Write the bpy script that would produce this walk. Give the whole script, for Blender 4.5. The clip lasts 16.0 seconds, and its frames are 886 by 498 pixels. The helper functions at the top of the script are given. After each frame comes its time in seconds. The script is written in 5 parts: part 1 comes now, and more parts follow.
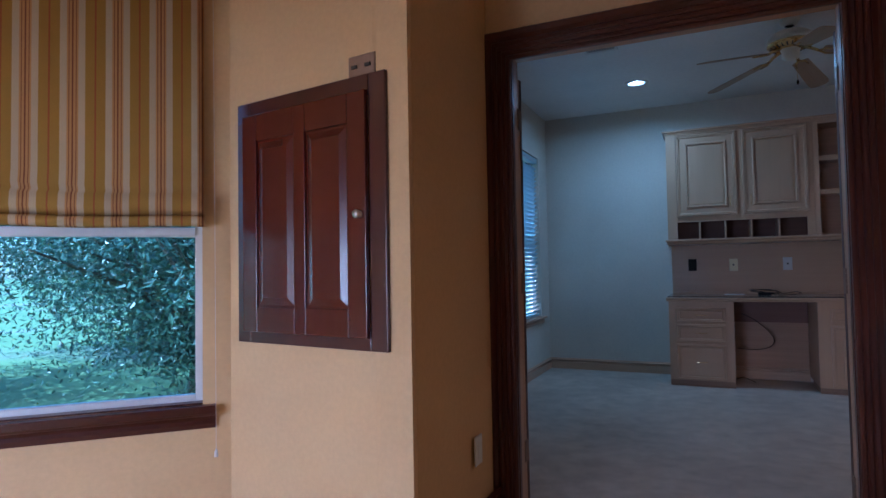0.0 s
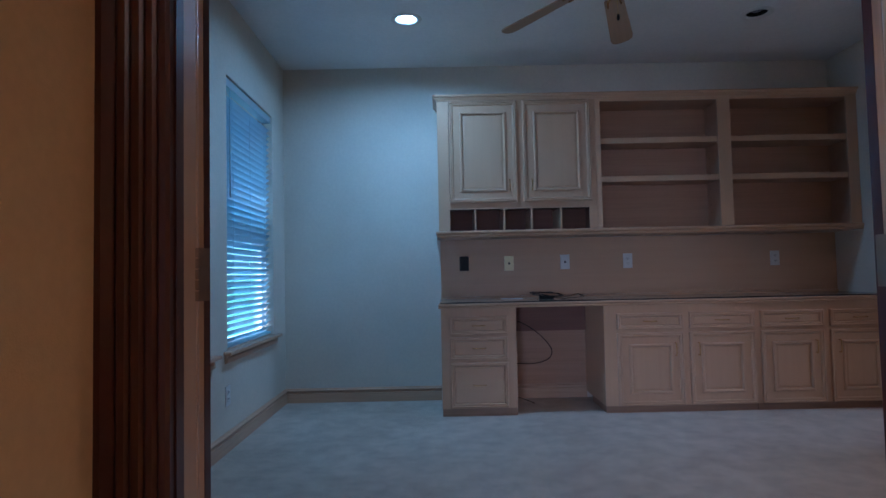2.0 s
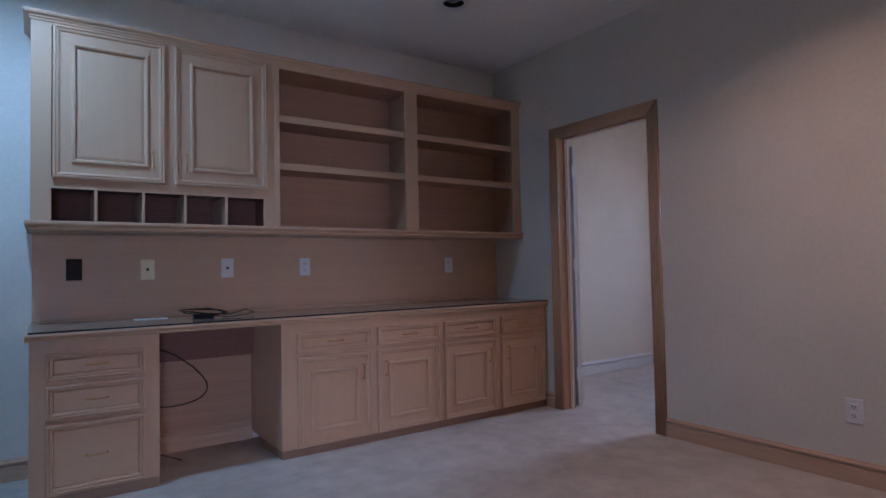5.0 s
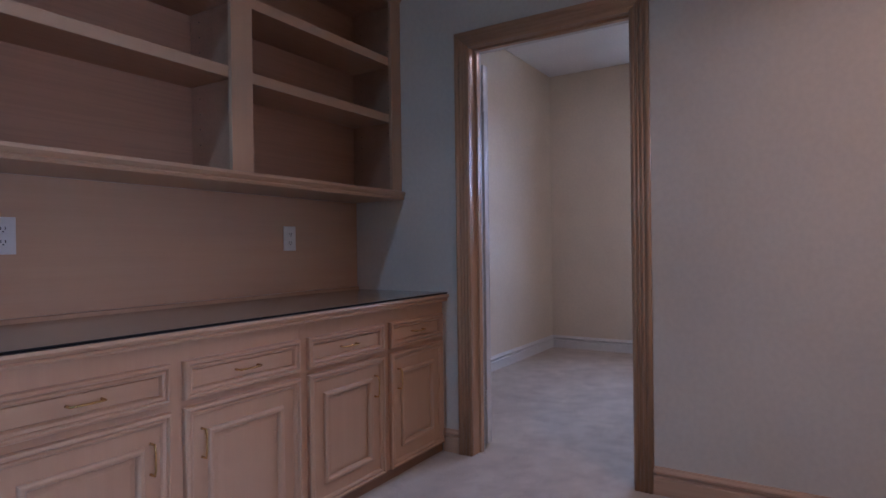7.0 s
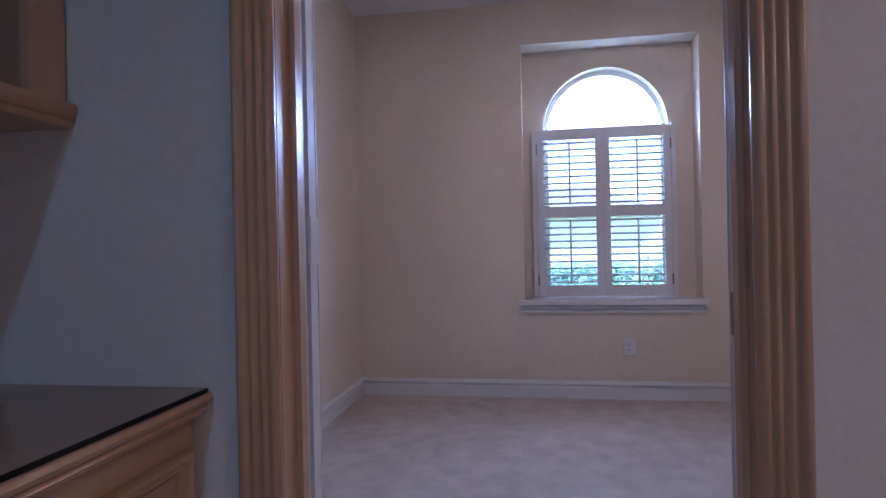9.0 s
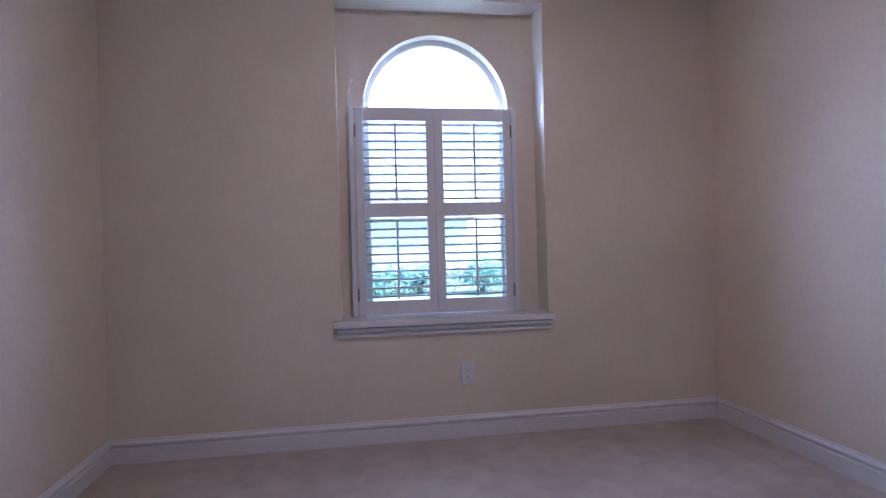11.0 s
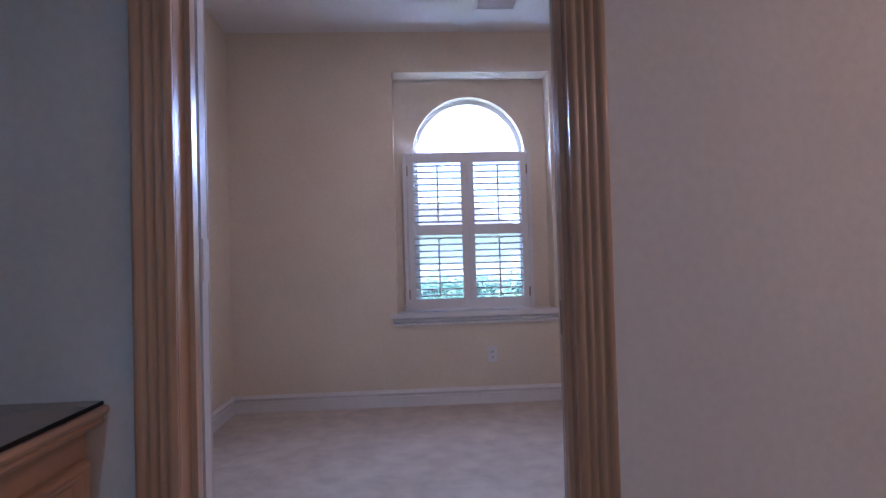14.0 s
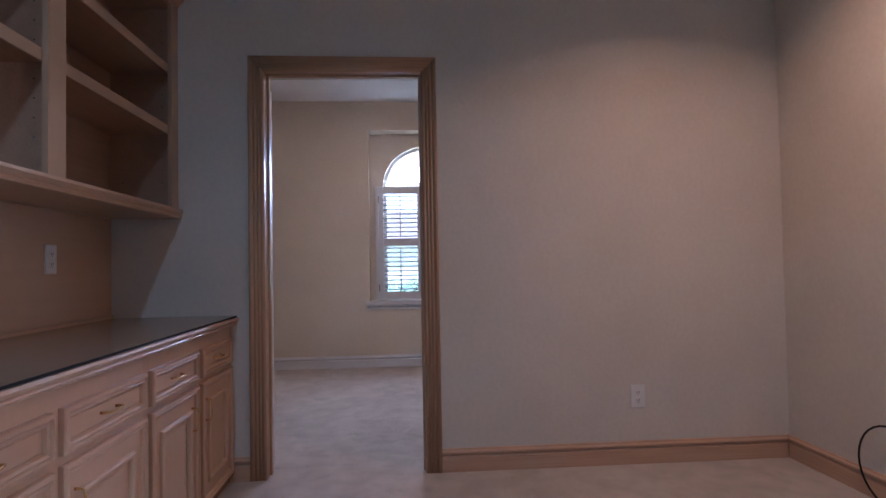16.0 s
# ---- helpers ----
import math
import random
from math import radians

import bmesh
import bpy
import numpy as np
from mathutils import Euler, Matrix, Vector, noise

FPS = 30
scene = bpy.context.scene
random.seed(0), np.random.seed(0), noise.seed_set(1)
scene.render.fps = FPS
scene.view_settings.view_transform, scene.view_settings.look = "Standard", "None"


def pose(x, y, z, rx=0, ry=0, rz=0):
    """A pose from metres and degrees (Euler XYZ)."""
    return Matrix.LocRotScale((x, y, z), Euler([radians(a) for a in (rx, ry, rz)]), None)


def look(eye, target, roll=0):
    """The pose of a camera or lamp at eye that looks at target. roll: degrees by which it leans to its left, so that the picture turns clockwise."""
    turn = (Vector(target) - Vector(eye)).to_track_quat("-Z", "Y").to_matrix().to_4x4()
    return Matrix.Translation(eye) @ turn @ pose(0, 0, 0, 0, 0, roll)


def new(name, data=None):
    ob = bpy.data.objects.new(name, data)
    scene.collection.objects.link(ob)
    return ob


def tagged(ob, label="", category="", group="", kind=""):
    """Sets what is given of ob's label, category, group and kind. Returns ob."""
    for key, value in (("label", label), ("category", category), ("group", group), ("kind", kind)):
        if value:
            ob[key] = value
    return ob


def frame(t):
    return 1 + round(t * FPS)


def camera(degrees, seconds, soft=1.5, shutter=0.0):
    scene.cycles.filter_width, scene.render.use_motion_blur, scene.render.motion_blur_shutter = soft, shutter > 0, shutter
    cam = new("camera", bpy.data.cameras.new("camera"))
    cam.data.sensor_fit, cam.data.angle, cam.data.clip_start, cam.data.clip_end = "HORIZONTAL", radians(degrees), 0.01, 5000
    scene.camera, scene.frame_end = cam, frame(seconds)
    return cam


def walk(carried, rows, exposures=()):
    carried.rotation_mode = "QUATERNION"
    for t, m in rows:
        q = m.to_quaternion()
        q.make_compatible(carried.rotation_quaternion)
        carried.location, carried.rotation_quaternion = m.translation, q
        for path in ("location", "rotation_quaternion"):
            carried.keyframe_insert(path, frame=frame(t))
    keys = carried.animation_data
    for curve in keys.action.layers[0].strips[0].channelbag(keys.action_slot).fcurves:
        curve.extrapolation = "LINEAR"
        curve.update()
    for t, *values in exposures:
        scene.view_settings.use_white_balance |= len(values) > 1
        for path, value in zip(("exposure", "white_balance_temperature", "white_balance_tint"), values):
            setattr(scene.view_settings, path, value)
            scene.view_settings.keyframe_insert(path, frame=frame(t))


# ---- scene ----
cam = camera(74.3, 16.0)
PATH = [
    (0, (0.564, -0.623, 1.110), (-0.272, 1.193, 1.183), -1.0),
    (0.5, (0.436, -0.221, 1.087), (-0.133, 1.695, 1.158), -1.1),
    (1, (0.303, 0.216, 1.087), (-0.066, 2.180, 1.157), -1.2),
    (1.5, (0.241, 0.630, 1.050), (0.073, 2.620, 1.134), -1.1),
    (2, (0.184, 0.986, 1.032), (0.192, 2.984, 1.120), -1.2),
    (2.5, (0.170, 1.228, 1.027), (0.332, 3.219, 1.112), -1.2),
    (3, (0.121, 1.437, 1.033), (0.515, 3.396, 1.120), -1.2),
    (3.5, (0.083, 1.590, 1.060), (0.725, 3.482, 1.137), -1.1),
    (4, (0.111, 1.729, 1.078), (0.958, 3.539, 1.152), -1.1),
    (4.5, (0.140, 1.853, 1.074), (1.142, 3.582, 1.147), -1.2),
    (5, (0.200, 1.955, 1.087), (1.343, 3.595, 1.154), -1.1),
    (5.2, (0.226, 2.043, 1.077), (1.441, 3.630, 1.145), -1.1),
    (7.3, (1.103, 3.863, 1.054), (2.842, 4.852, 1.054), -0.8),
    (7.5, (1.249, 3.980, 1.050), (3.018, 4.914, 1.058), -0.9),
    (8, (1.657, 4.271, 1.077), (3.517, 5.005, 1.080), -1.0),
    (8.5, (2.094, 4.480, 1.078), (4.021, 5.016, 1.079), -1.1),
    (9, (2.489, 4.643, 1.075), (4.462, 4.964, 1.076), -1.2),
    (9.5, (2.878, 4.714, 1.076), (4.876, 4.792, 1.069), -1.3),
    (10, (3.130, 4.733, 1.116), (5.126, 4.610, 1.087), -1.4),
    (10.2, (3.243, 4.656, 1.093), (5.237, 4.487, 1.076), -1.4),
    (11.3, (3.405, 4.715, 1.112), (5.368, 4.333, 1.098), -1.5),
    (12.5, (3.297, 4.753, 1.127), (5.210, 4.171, 1.117), -1.6),
    (13, (3.064, 4.778, 1.111), (4.996, 4.249, 1.118), -1.7),
    (13.5, (2.753, 4.714, 1.085), (4.726, 4.382, 1.118), -1.7),
    (14, (2.293, 4.645, 1.083), (4.289, 4.527, 1.125), -1.6),
    (14.5, (1.823, 4.580, 1.063), (3.823, 4.560, 1.116), -1.4),
    (15, (1.338, 4.503, 1.082), (3.337, 4.508, 1.138), -1.1),
    (15.5, (0.846, 4.439, 1.073), (2.845, 4.438, 1.133), -0.8),
    (16, (0.453, 4.434, 1.060), (2.446, 4.281, 1.118), -1.0),
]
EXPOSURES = [(0.0, 1.59, 4870, 28), (0.7, 1.6, 4920, 28), (1.0, 1.64, 4920, 28), (1.5, 2.23, 4890, 27), (2.0, 2.14, 4760, 25), (2.5, 2.11, 4660, 24), (3.0, 2.39, 4860, 28), (3.5, 2.47, 5060, 32), (5.0, 2.49, 5180, 36), (7.5, 2.66, 5320, 40), (9.0, 2.7, 5070, 42), (10.0, 2.74, 5100, 42), (12.5, 2.8, 5190, 42), (14.5, 2.71, 5360, 43), (16.0, 2.68, 5630, 41)]
walk(cam, [(t, look(eye, target, roll)) for t, eye, target, roll in PATH], EXPOSURES)

# ---- world, sun, lamps ----
world = bpy.data.worlds.new("sky")
scene.world = world
world.use_nodes = True
wn = world.node_tree
sky = wn.nodes.new("ShaderNodeTexSky")
sky.sky_type, sky.sun_disc = "NISHITA", False
sky.sun_elevation, sky.sun_rotation = radians(52), radians(200)
wn.nodes["Background"].inputs["Strength"].default_value = 0.15
wn.links.new(sky.outputs["Color"], wn.nodes["Background"].inputs["Color"])

sun = new("sun", bpy.data.lights.new("sun", "SUN"))
sun.data.energy, sun.data.angle, sun.data.color = 3.6, radians(0.5), (1.0, 0.95, 0.87)
sun.matrix_world = look((0, 0, 20), (0 + 0.34 * 10, 0 + 0.94 * 10, 20 - 12.8))

WARM, COOL = (1.0, 0.70, 0.44), (0.47, 0.84, 1.0)


def can_light(x, y, z, watts, colour, size=0.13, spread=180):
    """A disk of light facing down: a ceiling lamp's, or an added kitchen fill."""
    data = bpy.data.lights.new("can_light", "AREA")
    data.shape, data.size, data.energy, data.color = "DISK", size, watts, colour
    data.spread = radians(spread)
    lamp = new("can_light", data)
    lamp.matrix_world = pose(x, y, z)
    return lamp


# ---- lamps ----
can_light(-0.02, 4.93, 2.782, 3.1, COOL, 0.13, 166)
can_light(2.40, 3.05, 2.782, 1.65, (1.0, 0.65, 0.38), 0.13, 132)
can_light(5.3, 4.11, 2.722, 1.3, (1.0, 0.85, 0.70))
# Two unseen kitchen fill lights, added to brighten the pier side and roman shade.
can_light(2.4, 0.3, 2.78, 3.0, WARM, 0.13, 150)
can_light(-2.0, -0.55, 2.78, 1.5, WARM, 0.13, 150)



def window_light(at, target, w, h, watts, colour=(0.72, 0.87, 1.0), spread=180):
    """Skylight standing in a window's opening."""
    data = bpy.data.lights.new("window_light", "AREA")
    data.shape, data.size, data.size_y, data.energy, data.color = "RECTANGLE", w, h, watts, colour
    data.spread = radians(spread)
    new("window_light", data).matrix_world = look(at, target)


window_light((7.055, 4.144, 2.13), (5.0, 4.144, 0.10), 0.66, 0.30, 3.4, (0.55, 0.80, 1.0), spread=118)
window_light((-1.5, -3.14, 1.02), (-1.5, 0, -1.3), 1.85, 0.8, 18.0, spread=112)

# ---- materials ----
def material(name):
    m = bpy.data.materials.new(name)
    m.use_nodes = True
    t = m.node_tree
    return m, t, t.nodes["Principled BSDF"], t.nodes.new("ShaderNodeTexCoord").outputs["Object"]


def noise_tex(t, co, scale, detail=4.0, rough=0.55, stretch=(1, 1, 1)):
    mp = t.nodes.new("ShaderNodeMapping")
    mp.inputs["Scale"].default_value = stretch
    t.links.new(co, mp.inputs["Vector"])
    n = t.nodes.new("ShaderNodeTexNoise")
    n.inputs["Scale"].default_value, n.inputs["Detail"].default_value, n.inputs["Roughness"].default_value = scale, detail, rough
    t.links.new(mp.outputs["Vector"], n.inputs["Vector"])
    return n.outputs["Fac"]


def ramp(t, fac, stops, constant=False):
    r = t.nodes.new("ShaderNodeValToRGB")
    r.color_ramp.interpolation = "CONSTANT" if constant else "LINEAR"
    e = r.color_ramp.elements
    while len(e) < len(stops):
        e.new(0.5)
    for el, (p, c) in zip(e, stops):
        el.position, el.color = p, (*c, 1)
    t.links.new(fac, r.inputs["Fac"])
    return r.outputs["Color"]


def mixed(t, fac, a, b, how="MIX"):
    m = t.nodes.new("ShaderNodeMix")
    m.data_type, m.blend_type = "RGBA", how
    for sock, v in ((m.inputs[0], fac), (m.inputs[6], a), (m.inputs[7], b)):
        if isinstance(v, (int, float)):
            sock.default_value = v
        elif isinstance(v, tuple):
            sock.default_value = (*v, 1)
        else:
            t.links.new(v, sock)
    return m.outputs[2]


def bump(t, b, height, strength, dist=0.002, after=None):
    n = t.nodes.new("ShaderNodeBump")
    n.inputs["Strength"].default_value, n.inputs["Distance"].default_value = strength, dist
    t.links.new(height, n.inputs["Height"])
    if after:
        t.links.new(after, n.inputs["Normal"])
    t.links.new(n.outputs["Normal"], b.inputs["Normal"])
    return n.outputs["Normal"]


def paint(name, colour, rough=0.75, grain=260, relief=0.35, mottle=0.06, spec=0.3):
    """Rolled wall paint: orange-peel relief, faint cloudiness."""
    m, t, b, co = material(name)
    lo = tuple(c * (1 - mottle) for c in colour)
    hi = tuple(min(1, c * (1 + mottle)) for c in colour)
    c1 = ramp(t, noise_tex(t, co, 1.3, 3), [(0.3, lo), (0.7, hi)])
    c2 = ramp(t, noise_tex(t, co, 45, 2), [(0.35, (0.95, 0.95, 0.95)), (0.65, (1, 1, 1))])
    t.links.new(mixed(t, 1.0, c1, c2, "MULTIPLY"), b.inputs["Base Color"])
    b.inputs["Roughness"].default_value = rough
    b.inputs["Specular IOR Level"].default_value = spec
    bump(t, b, noise_tex(t, co, grain, 2), relief, 0.0012)
    return m


def wood(name, dark, light, rough, axis="z", grain=1.0, coat=0.0, pores=0.5, rough_var=0.012, relief=0.10):
    """Timber with long grain along an axis, pores and small board-to-board differences."""
    m, t, b, co = material(name)
    s = {"x": (0.04, 1, 1), "y": (1, 0.04, 1), "z": (1, 1, 0.04)}[axis]
    s2 = {"x": (0.02, 1, 1), "y": (1, 0.02, 1), "z": (1, 1, 0.02)}[axis]
    broad = noise_tex(t, co, 22 * grain, 2, 0.45, s)
    fine = noise_tex(t, co, 150 * grain, 2, 0.5, s2)
    base = ramp(t, broad, [(0.15, dark), (0.85, light)])
    pore = ramp(t, fine, [(0.38, tuple(c * (1 - pores) for c in (1, 1, 1))), (0.55, (1, 1, 1))])
    col = mixed(t, 1.0, base, pore, "MULTIPLY")
    info = t.nodes.new("ShaderNodeObjectInfo")
    tone = ramp(t, info.outputs["Random"], [(0.0, (0.95, 0.94, 0.93)), (1.0, (1.03, 1.03, 1.03))])
    t.links.new(mixed(t, 1.0, col, tone, "MULTIPLY"), b.inputs["Base Color"])
    rr = ramp(t, noise_tex(t, co, 6, 4), [(0.3, (rough - rough_var,) * 3), (0.7, (rough + rough_var,) * 3)])
    t.links.new(rr, b.inputs["Roughness"])
    b.inputs["Coat Weight"].default_value, b.inputs["Coat Roughness"].default_value = coat, 0.22
    if relief:
        bump(t, b, fine, relief, 0.0004)
    return m


def plain(name, colour, rough=0.5, metal=0.0, spec=0.5, wear=0.08):
    m, t, b, co = material(name)
    c = ramp(t, noise_tex(t, co, 30, 3), [(0.3, tuple(v * (1 - wear) for v in colour)), (0.7, tuple(min(1, v * (1 + wear)) for v in colour))])
    t.links.new(c, b.inputs["Base Color"])
    rr = ramp(t, noise_tex(t, co, 12, 3), [(0.3, (rough * 0.85,) * 3), (0.7, (min(1, rough * 1.15),) * 3)])
    t.links.new(rr, b.inputs["Roughness"])
    b.inputs["Metallic"].default_value, b.inputs["Specular IOR Level"].default_value = metal, spec
    return m


def glass(name, tint=(1, 1, 1), rough=0.0):
    m, t, b, co = material(name)
    b.inputs["Base Color"].default_value = (*tint, 1)
    b.inputs["Transmission Weight"].default_value, b.inputs["Roughness"].default_value, b.inputs["IOR"].default_value = 1.0, rough, 1.45
    return m


def glow(name, colour, strength):
    m, t, b, co = material(name)
    b.inputs["Base Color"].default_value = (0.8, 0.8, 0.8, 1)
    b.inputs["Emission Color"].default_value, b.inputs["Emission Strength"].default_value = (*colour, 1), strength
    return m


M_KITCHEN = paint("kitchen_paint", (0.62, 0.405, 0.195))
M_STUDY = paint("study_paint", (0.63, 0.587, 0.512))
M_BED = paint("bedroom_paint", (0.67, 0.585, 0.465))
M_CEIL = paint("ceiling_paint", (0.76, 0.75, 0.74), 0.9, 90, 0.6)
M_TRIM = plain("white_trim_paint", (0.64, 0.63, 0.615), 0.45, spec=0.35, wear=0.03)
M_OAK = wood("pickled_oak_upright", (0.475, 0.305, 0.190), (0.510, 0.332, 0.210), 0.40, "z", 1.6, 0.22, 0.02, 0.012, 0.04)
M_OAK_X = wood("pickled_oak_level", (0.475, 0.305, 0.190), (0.510, 0.332, 0.210), 0.40, "x", 1.6, 0.22, 0.02, 0.012, 0.04)
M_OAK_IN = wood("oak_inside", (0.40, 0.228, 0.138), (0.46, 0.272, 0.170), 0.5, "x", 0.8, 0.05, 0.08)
M_CASE = wood("oak_casing_upright", (0.44, 0.268, 0.153), (0.51, 0.318, 0.190), 0.34, "z", 1.2, 0.15, 0.08)
M_CASE_Y = wood("oak_casing_level", (0.44, 0.268, 0.153), (0.51, 0.318, 0.190), 0.34, "y", 1.2, 0.15, 0.08)
M_BASE_X = wood("oak_skirting_x", (0.50, 0.32, 0.21), (0.57, 0.385, 0.26), 0.4, "x", 1.0, 0.15, 0.10)
M_BASE_Y = wood("oak_skirting_y", (0.50, 0.32, 0.21), (0.57, 0.385, 0.26), 0.4, "y", 1.0, 0.15, 0.10)
M_CHERRY = wood("dark_cherry_upright", (0.052, 0.0118, 0.0064), (0.070, 0.0160, 0.0084), 0.30, "z", 0.6, 0.12, 0.0, 0.004, 0)
M_CHERRY_X = wood("dark_cherry_level", (0.052, 0.0118, 0.0064), (0.070, 0.0160, 0.0084), 0.30, "x", 0.6, 0.12, 0.0, 0.004, 0)
M_PANEL = wood("red_cherry_panel", (0.066, 0.0072, 0.0026), (0.088, 0.0108, 0.0038), 0.25, "z", 0.6, 0.2, 0.0, 0.004, 0)
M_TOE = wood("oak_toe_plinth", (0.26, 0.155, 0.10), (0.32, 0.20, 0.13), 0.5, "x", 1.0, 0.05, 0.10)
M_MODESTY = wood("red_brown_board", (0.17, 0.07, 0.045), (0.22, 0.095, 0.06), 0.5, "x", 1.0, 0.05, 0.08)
M_BRASS = plain("brass", (0.75, 0.52, 0.22), 0.22, 1.0)
M_NICKEL = plain("satin_nickel", (0.62, 0.6, 0.56), 0.3, 1.0)
M_HINGE = plain("tarnished_hinge", (0.26, 0.19, 0.145), 0.42, 0.8)
M_PLATE = plain("white_plastic", (0.64, 0.64, 0.63), 0.35, wear=0.03)
M_IVORY = plain("ivory_plastic", (0.78, 0.68, 0.42), 0.35, wear=0.03)
M_BLACK = plain("black_plastic", (0.008, 0.008, 0.009), 0.5, spec=0.2)
M_SLOT = plain("dark_slot", (0.03, 0.03, 0.03), 0.6)
M_GLASS = glass("window_glass")
M_TINT_PALE = glass("pale_tinted_glass", (0.78, 0.93, 0.97))
M_TINT_BLUE = glass("blue_tinted_glass", (0.44, 0.84, 1.0))
M_TINT = glass("tinted_window_glass", (0.37, 0.76, 0.88))
M_TOP = plain("smoked_glass", (0.045, 0.05, 0.05), 0.08, 0.0, 0.7, 0.02)
M_BRONZE = plain("bronze_glass", (0.24, 0.185, 0.135), 0.14, 0.0, 0.6, 0.03)
M_GREY = plain("grey_plastic", (0.13, 0.12, 0.17), 0.4)


def carpet_material():
    m, t, b, co = material("cut_pile_carpet")
    big = ramp(t, noise_tex(t, co, 1.6, 5, 0.6), [(0.30, (0.56, 0.475, 0.39)), (0.52, (0.66, 0.575, 0.48)), (0.75, (0.72, 0.635, 0.54))])
    swirl = ramp(t, noise_tex(t, co, 7, 4, 0.65), [(0.35, (0.79, 0.78, 0.77)), (0.62, (1, 1, 1))])
    tuft = noise_tex(t, co, 420, 3, 0.7)
    fleck = ramp(t, tuft, [(0.3, (0.72, 0.71, 0.70)), (0.6, (1, 1, 1))])
    t.links.new(mixed(t, 1.0, mixed(t, 1.0, big, swirl, "MULTIPLY"), fleck, "MULTIPLY"), b.inputs["Base Color"])
    b.inputs["Roughness"].default_value = 1.0
    b.inputs["Specular IOR Level"].default_value = 0.1
    b.inputs["Sheen Weight"].default_value, b.inputs["Sheen Roughness"].default_value = 0.25, 0.5
    first = bump(t, b, noise_tex(t, co, 9, 4), 0.5, 0.012)
    bump(t, b, tuft, 0.9, 0.006, first)
    return m


M_CARPET = carpet_material()


def blind_material():
    m, t, b, co = material("white_blind_slat")
    b.inputs["Base Color"].default_value = (0.58, 0.62, 0.64, 1)
    b.inputs["Roughness"].default_value = 0.4
    tr = t.nodes.new("ShaderNodeBsdfTranslucent")
    tr.inputs["Color"].default_value = (0.36, 0.72, 0.88, 1)
    mx = t.nodes.new("ShaderNodeMixShader")
    mx.inputs[0].default_value = 0.37
    t.links.new(b.outputs[0], mx.inputs[1])
    t.links.new(tr.outputs[0], mx.inputs[2])
    t.links.new(mx.outputs[0], t.nodes["Material Output"].inputs["Surface"])
    return m


M_BLIND = blind_material()


def shade_material():
    """Woven cotton with upright stripes, 0.155 m to the repeat."""
    m, t, b, co = material("striped_cotton")
    sep = t.nodes.new("ShaderNodeSeparateXYZ")
    t.links.new(co, sep.inputs[0])
    mod = t.nodes.new("ShaderNodeMath")
    mod.operation, mod.inputs[1].default_value = "FLOORED_MODULO", 0.155
    t.links.new(sep.outputs[0], mod.inputs[0])
    div = t.nodes.new("ShaderNodeMath")
    div.operation, div.inputs[1].default_value = "DIVIDE", 0.155
    t.links.new(mod.outputs[0], div.inputs[0])
    olive, white, peach, rust, brown = (0.45, 0.25, 0.035), (0.63, 0.50, 0.33), (0.62, 0.32, 0.11), (0.42, 0.12, 0.03), (0.24, 0.09, 0.035)
    col = ramp(t, div.outputs[0], [(0.0, olive), (0.08, rust), (0.12, olive), (0.325, white), (0.475, peach), (0.515, brown), (0.53, peach), (0.585, brown),
                                   (0.615, peach), (0.67, brown), (0.685, peach), (0.725, white), (0.875, olive)], True)
    weave = noise_tex(t, co, 500, 2, 0.6, (1, 0.3, 1))
    t.links.new(mixed(t, 1.0, col, ramp(t, weave, [(0.3, (0.8, 0.8, 0.8)), (0.6, (1, 1, 1))]), "MULTIPLY"), b.inputs["Base Color"])
    b.inputs["Roughness"].default_value = 0.9
    bump(t, b, weave, 0.4, 0.001)
    tr = t.nodes.new("ShaderNodeBsdfTranslucent")
    t.links.new(mixed(t, 1.0, col, (1.0, 0.72, 0.42), "MULTIPLY"), tr.inputs["Color"])
    mx = t.nodes.new("ShaderNodeMixShader")
    mx.inputs[0].default_value = 0.3
    t.links.new(b.outputs[0], mx.inputs[1])
    t.links.new(tr.outputs[0], mx.inputs[2])
    t.links.new(mx.outputs[0], t.nodes["Material Output"].inputs["Surface"])
    return m


def granite_material():
    m, t, b, co = material("speckled_granite")
    v = t.nodes.new("ShaderNodeTexVoronoi")
    v.inputs["Scale"].default_value = 110
    t.links.new(co, v.inputs["Vector"])
    c = ramp(t, v.outputs["Color"], [(0.1, (0.10, 0.07, 0.05)), (0.45, (0.42, 0.34, 0.25)), (0.8, (0.62, 0.54, 0.42))])
    t.links.new(c, b.inputs["Base Color"])
    b.inputs["Roughness"].default_value = 0.15
    return m


def leaf_material(name, pale):
    m, t, b, co = material(name)
    geo = t.nodes.new("ShaderNodeNewGeometry")
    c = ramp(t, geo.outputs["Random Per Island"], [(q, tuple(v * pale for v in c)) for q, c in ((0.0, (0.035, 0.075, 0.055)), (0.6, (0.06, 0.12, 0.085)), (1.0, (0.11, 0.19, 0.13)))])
    t.links.new(c, b.inputs["Base Color"])
    b.inputs["Roughness"].default_value = 0.35
    return m


def ground_material():
    m, t, b, co = material("lawn_and_drive")
    c = ramp(t, noise_tex(t, co, 0.25, 4), [(0.42, (0.18, 0.29, 0.125)), (0.55, (0.22, 0.34, 0.155)), (0.66, (0.30, 0.32, 0.25))])
    f = ramp(t, noise_tex(t, co, 30, 4), [(0.3, (0.7, 0.7, 0.7)), (0.7, (1, 1, 1))])
    t.links.new(mixed(t, 1.0, c, f, "MULTIPLY"), b.inputs["Base Color"])
    b.inputs["Roughness"].default_value = 0.95
    return m


